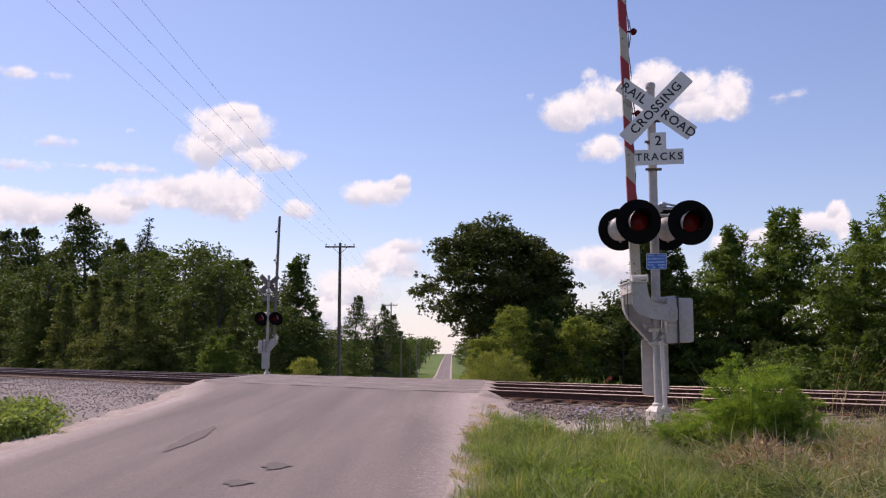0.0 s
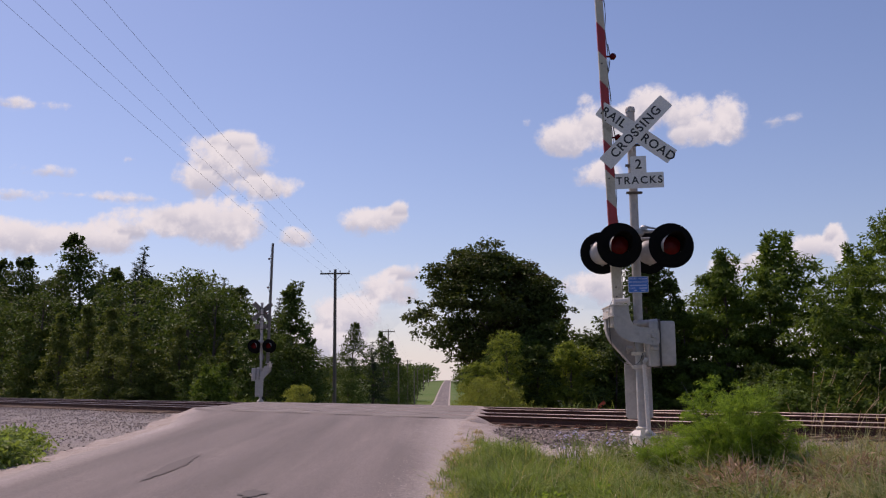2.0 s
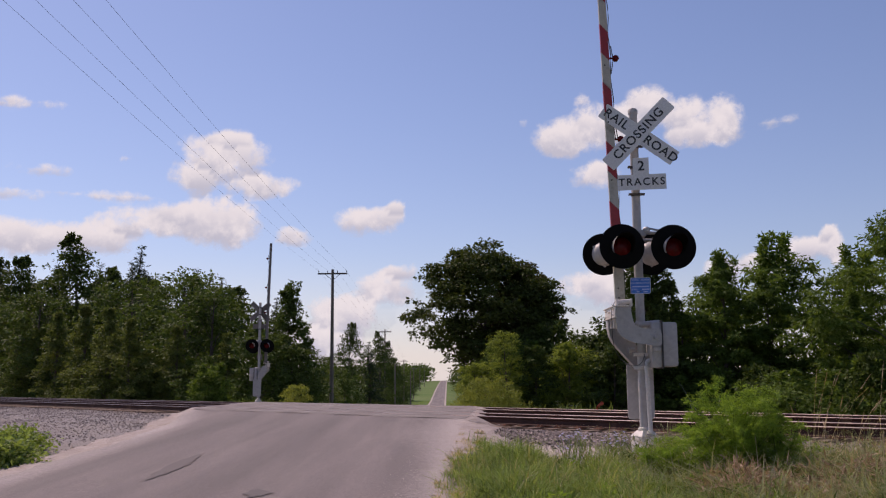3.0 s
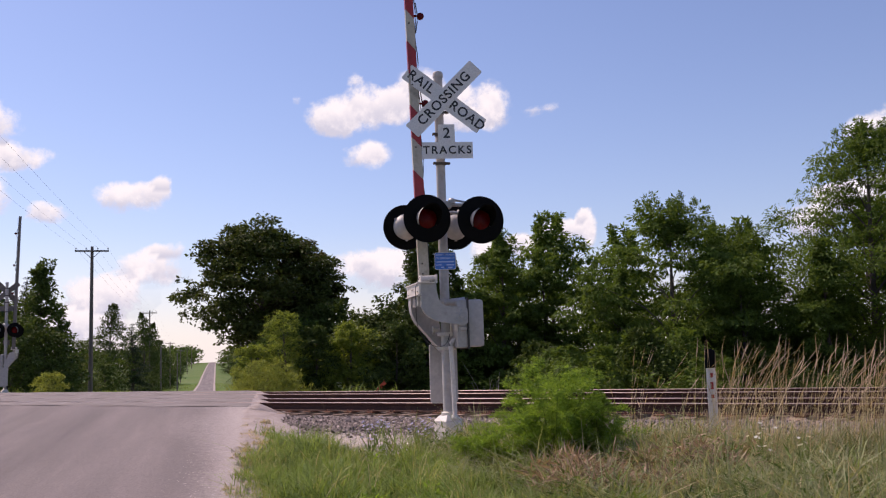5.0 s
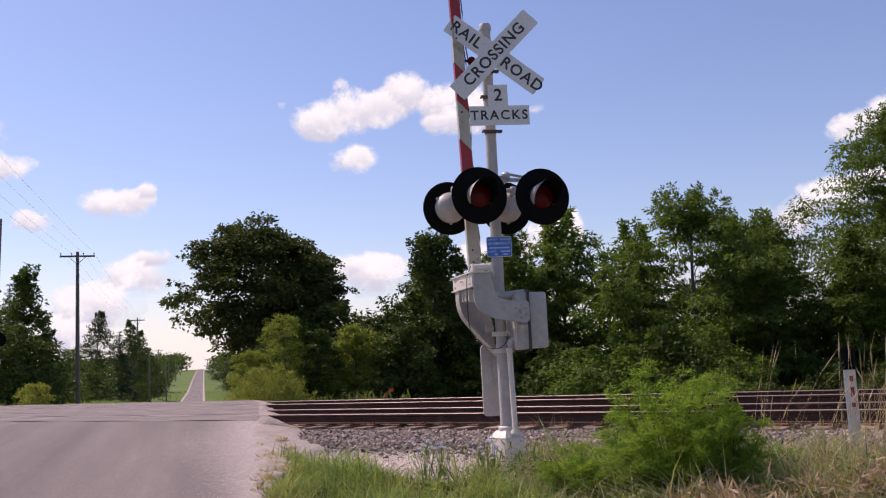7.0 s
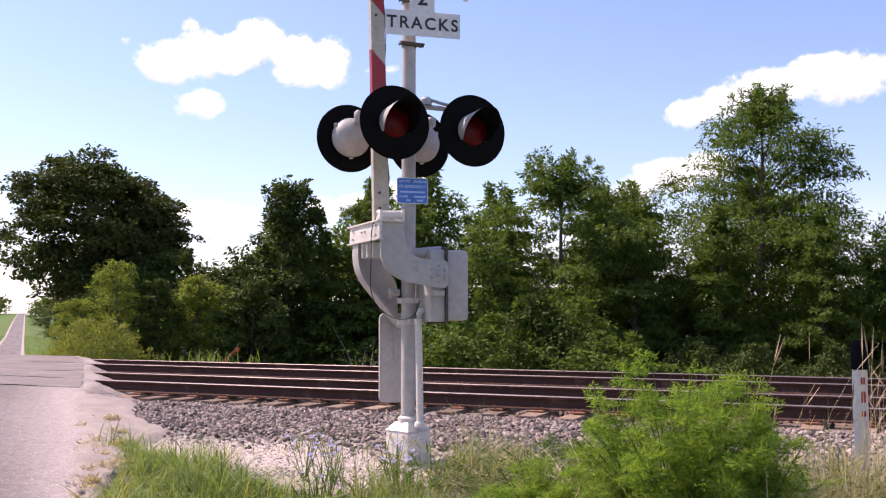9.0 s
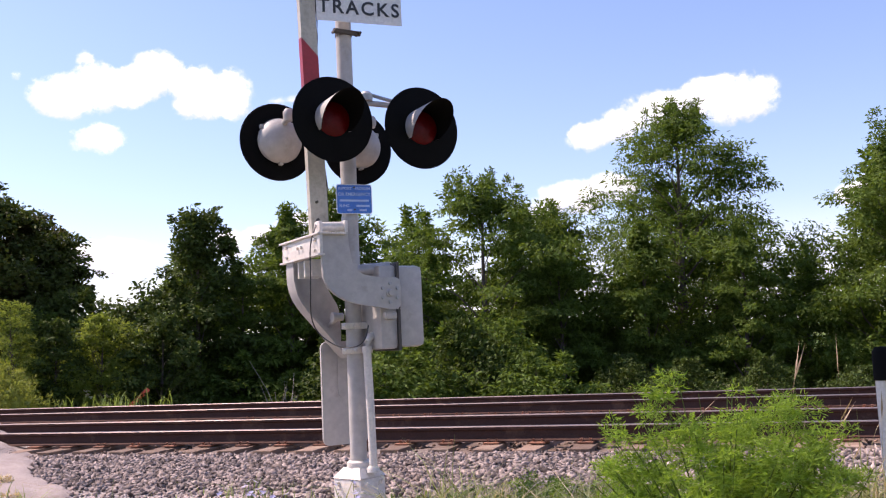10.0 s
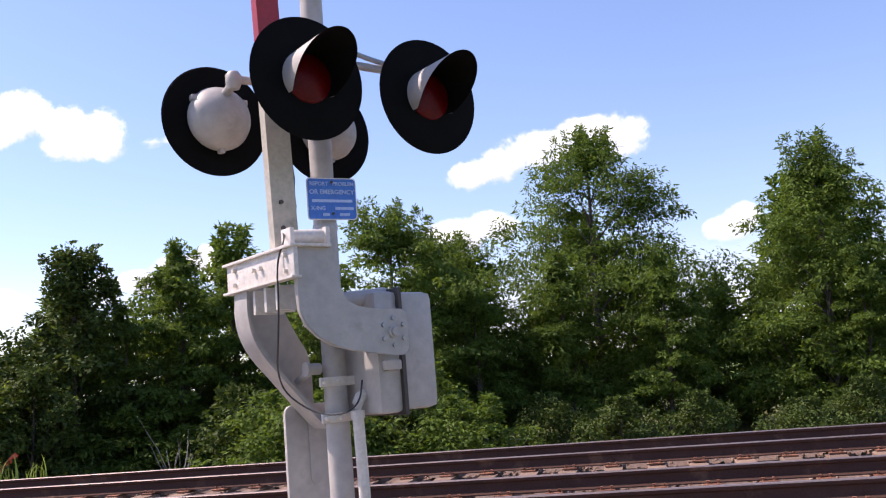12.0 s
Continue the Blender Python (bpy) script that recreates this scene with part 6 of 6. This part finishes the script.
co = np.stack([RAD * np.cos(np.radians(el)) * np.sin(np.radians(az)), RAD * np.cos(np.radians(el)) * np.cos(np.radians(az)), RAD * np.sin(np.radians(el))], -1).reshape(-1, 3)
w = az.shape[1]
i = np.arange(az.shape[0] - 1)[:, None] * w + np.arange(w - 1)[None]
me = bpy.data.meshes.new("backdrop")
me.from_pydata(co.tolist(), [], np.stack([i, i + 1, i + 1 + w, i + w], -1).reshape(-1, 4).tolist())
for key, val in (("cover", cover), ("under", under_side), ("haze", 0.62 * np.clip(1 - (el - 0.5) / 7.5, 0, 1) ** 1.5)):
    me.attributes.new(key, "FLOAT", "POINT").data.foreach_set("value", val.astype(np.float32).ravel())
me.shade_smooth()
m = bpy.data.materials.new("fair-weather clouds")
m.use_nodes = True
t, nd = m.node_tree, m.node_tree.nodes
nd.remove(nd["Principled BSDF"])


def attr(key):
    a = nd.new("ShaderNodeAttribute")
    a.attribute_name = key
    return a.outputs["Fac"]


def op(kind, a, b):
    x = nd.new("ShaderNodeMath")
    x.operation = kind
    for s, v in zip(x.inputs, (a, b)):
        if isinstance(v, (int, float)):
            s.default_value = v
        else:
            t.links.new(v, s)
    return x.outputs[0]


def span(v, a, b, lo=0.0, hi=1.0):
    x = nd.new("ShaderNodeMapRange")
    x.interpolation_type = "SMOOTHSTEP"
    for k, val in ((1, a), (2, b), (3, lo), (4, hi)):
        x.inputs[k].default_value = val
    t.links.new(v, x.inputs[0])
    return x.outputs[0]


def puff(scale, detail):
    x = nd.new("ShaderNodeTexNoise")
    x.inputs["Scale"].default_value, x.inputs["Detail"].default_value, x.inputs["Roughness"].default_value = scale, detail, 0.62
    t.links.new(nd.new("ShaderNodeNewGeometry").outputs["Position"], x.inputs["Vector"])
    return x.outputs["Fac"]


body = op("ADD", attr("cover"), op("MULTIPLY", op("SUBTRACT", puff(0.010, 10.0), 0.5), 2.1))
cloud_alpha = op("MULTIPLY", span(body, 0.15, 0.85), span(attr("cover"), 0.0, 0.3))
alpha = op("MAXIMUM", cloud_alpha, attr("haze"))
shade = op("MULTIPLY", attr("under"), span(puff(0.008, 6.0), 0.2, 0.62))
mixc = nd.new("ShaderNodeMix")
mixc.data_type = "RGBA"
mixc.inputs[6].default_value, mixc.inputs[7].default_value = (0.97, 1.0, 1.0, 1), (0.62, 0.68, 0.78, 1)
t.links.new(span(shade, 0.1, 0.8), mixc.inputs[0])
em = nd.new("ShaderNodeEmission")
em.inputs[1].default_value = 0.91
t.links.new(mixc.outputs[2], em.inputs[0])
sh = nd.new("ShaderNodeMixShader")
t.links.new(alpha, sh.inputs[0])
t.links.new(nd.new("ShaderNodeBsdfTransparent").outputs[0], sh.inputs[1])
t.links.new(em.outputs[0], sh.inputs[2])
t.links.new(sh.outputs[0], nd["Material Output"].inputs[0])
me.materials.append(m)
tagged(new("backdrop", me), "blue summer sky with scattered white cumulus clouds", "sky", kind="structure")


# ---- ballast stones, last ----
def stone_mesh(name, seed):
    r = random.Random(seed)
    bm = bmesh.new()
    bmesh.ops.create_icosphere(bm, subdivisions=1, radius=1.0)
    for v in bm.verts:
        v.co *= r.uniform(0.6, 1.25)
        v.co.z *= 0.72
    while len(bm.faces) > 40:
        es = sorted(bm.edges, key=lambda e: e.calc_length())[:6]
        bmesh.ops.collapse(bm, edges=es[:1])
    me = finish(bm, name, STONE)
    return me


shapes = [stone_mesh("stone", k) for k in range(6)]


def stone_arrays(k):
    me = shapes[k]
    co = np.empty(len(me.vertices) * 3)
    me.vertices.foreach_get("co", co)
    return co.reshape(-1, 3), [tuple(p.vertices) for p in me.polygons]


def bed_spots(n, seed, u0, u1, v0, v1, keep):
    r = np.random.default_rng(seed)
    u, v = r.uniform(u0, u1, n), r.uniform(v0, v1, n)
    x, y = v * NX - u * NY, v * NY + u * NX
    d = np.maximum(road_left(y) - x, x - road_right(y))
    k = (d > 0.7) & keep(u, v, r)
    return x[k], y[k], r


def stones_joined(parent, spots, seed, lo, hi, mat=None):
    x, y, _ = spots
    r = np.random.default_rng(seed)
    verts, faces, base = [], [], 0
    arrays = [stone_arrays(k) for k in range(6)]
    for k in range(6):
        co, fc = arrays[k]
        sel = np.arange(k, len(x), 6)
        n, nv = len(sel), len(co)
        a = r.random(n) * 6.283
        s = r.uniform(lo, hi, n)
        c, sn = np.cos(a), np.sin(a)
        px_ = co[None, :, 0] * c[:, None] - co[None, :, 1] * sn[:, None]
        py_ = co[None, :, 0] * sn[:, None] + co[None, :, 1] * c[:, None]
        tilt = r.normal(0, 0.5, n)[:, None]
        P = np.stack([px_ * s[:, None] + x[sel][:, None], py_ * s[:, None] + y[sel][:, None], (co[None, :, 2] + tilt * co[None, :, 0]) * s[:, None] + (rough_land(x[sel], y[sel]) + s * 0.25)[:, None]], -1)
        verts.append(P.reshape(-1, 3))
        fa = np.array([f for f in fc if len(f) == 3])
        faces.append((fa[None] + (np.arange(n) * nv)[:, None, None]).reshape(-1, 3) + base)
        base += n * nv
    V, F = np.concatenate(verts) - np.array(origin[parent]), np.concatenate(faces)
    me = bpy.data.meshes.new("stones")
    me.vertices.add(len(V))
    me.vertices.foreach_set("co", V.astype(np.float32).ravel())
    me.loops.add(len(F) * 3)
    me.loops.foreach_set("vertex_index", F.astype(np.int32).ravel())
    me.polygons.add(len(F))
    me.polygons.foreach_set("loop_start", np.arange(0, len(F) * 3, 3, dtype=np.int32))
    me.update(calc_edges=True)
    me.materials.append(mat or STONE)
    ob = new("stones", me)
    ob.parent = parent
    return tagged(ob, kind="stuff")


ballast = thing("ballast_bed", spot(8, 13.5, 0.5), "grey crushed stone ballast beside the tracks", "ballast", kind="structure")
near = bed_spots(330, 101, 6.0, 12.5, 11.6, 14.0, lambda u, v, r: v > 0)
rr = random.Random(4)
for x, y in list(zip(near[0], near[1]))[:300]:
    k = rr.uniform(0.022, 0.042)
    ob = shared("stone", shapes[rr.randrange(6)], ballast, pose(x, y, float(rough_land(np.array(x), np.array(y))) + k * 0.3, rr.uniform(-25, 25), rr.uniform(-25, 25), rr.uniform(0, 360)))
    ob.scale = (k, k, k)
stones_joined(ballast, bed_spots(27000, 102, 0, 16, 11.4, 14.3, lambda u, v, r: r.random(len(u)) < np.clip((v - 11.6) / 0.8, 0.05, 1)), 103, 0.014, 0.036)
stones_joined(ballast, bed_spots(6000, 104, -3, 20, 14.3, 22.6, lambda u, v, r: v > 0), 105, 0.018, 0.036, RUST_STONE)
stones_joined(ballast, bed_spots(22000, 106, 14, 48, 5.0, 14.2, lambda u, v, r: r.random(len(u)) < np.clip((v - 4.0) / 8, 0.2, 1)), 107, 0.010, 0.027, YARD_STONE)
stones_joined(ballast, bed_spots(13000, 108, 3, 16, 9.4, 12.0, lambda u, v, r: v > 0), 109, 0.006, 0.015, PEBBLE)

shoulder_pebbles = thing("loose_gravel", (0.5, 15, 0.5), "loose pale gravel scattered on the road shoulder", "gravel", kind="structure")
r = np.random.default_rng(111)
gy = r.uniform(8.5, 22.5, 4200)
gx = road_right(gy) + r.normal(0.12, 0.36, 4200)
k = gx < road_right(gy) + 0.75


def stones_on_road(parent, x, y, seed, lo, hi):
    rng2 = np.random.default_rng(seed)
    co, fc = stone_arrays(2)
    n, nv = len(x), len(co)
    size = rng2.uniform(lo, hi, n)
    z = np.maximum(road_top(x, y) - 0.02 * np.clip((x - road_right(y)) * 4, 0, 1) - np.clip((x - road_right(y) - 0.05) * 0.35, 0, 0.2), rough_land(x, y)) + size * 0.3
    P = co[None] * size[:, None, None] + np.stack([x, y, z], -1)[:, None]
    fa = np.array([f for f in fc if len(f) == 3])
    me = bpy.data.meshes.new("pebbles")
    pale = PEBBLE
    me.from_pydata((P.reshape(-1, 3) - np.array(origin[parent])).tolist(), [], ((fa[None] + (np.arange(n) * nv)[:, None, None]).reshape(-1, 3)).tolist())
    me.materials.append(pale)
    ob = new("pebbles", me)
    ob.parent = parent
    tagged(ob, kind="stuff")


stones_on_road(shoulder_pebbles, gx[k], gy[k], 112, 0.004, 0.010)
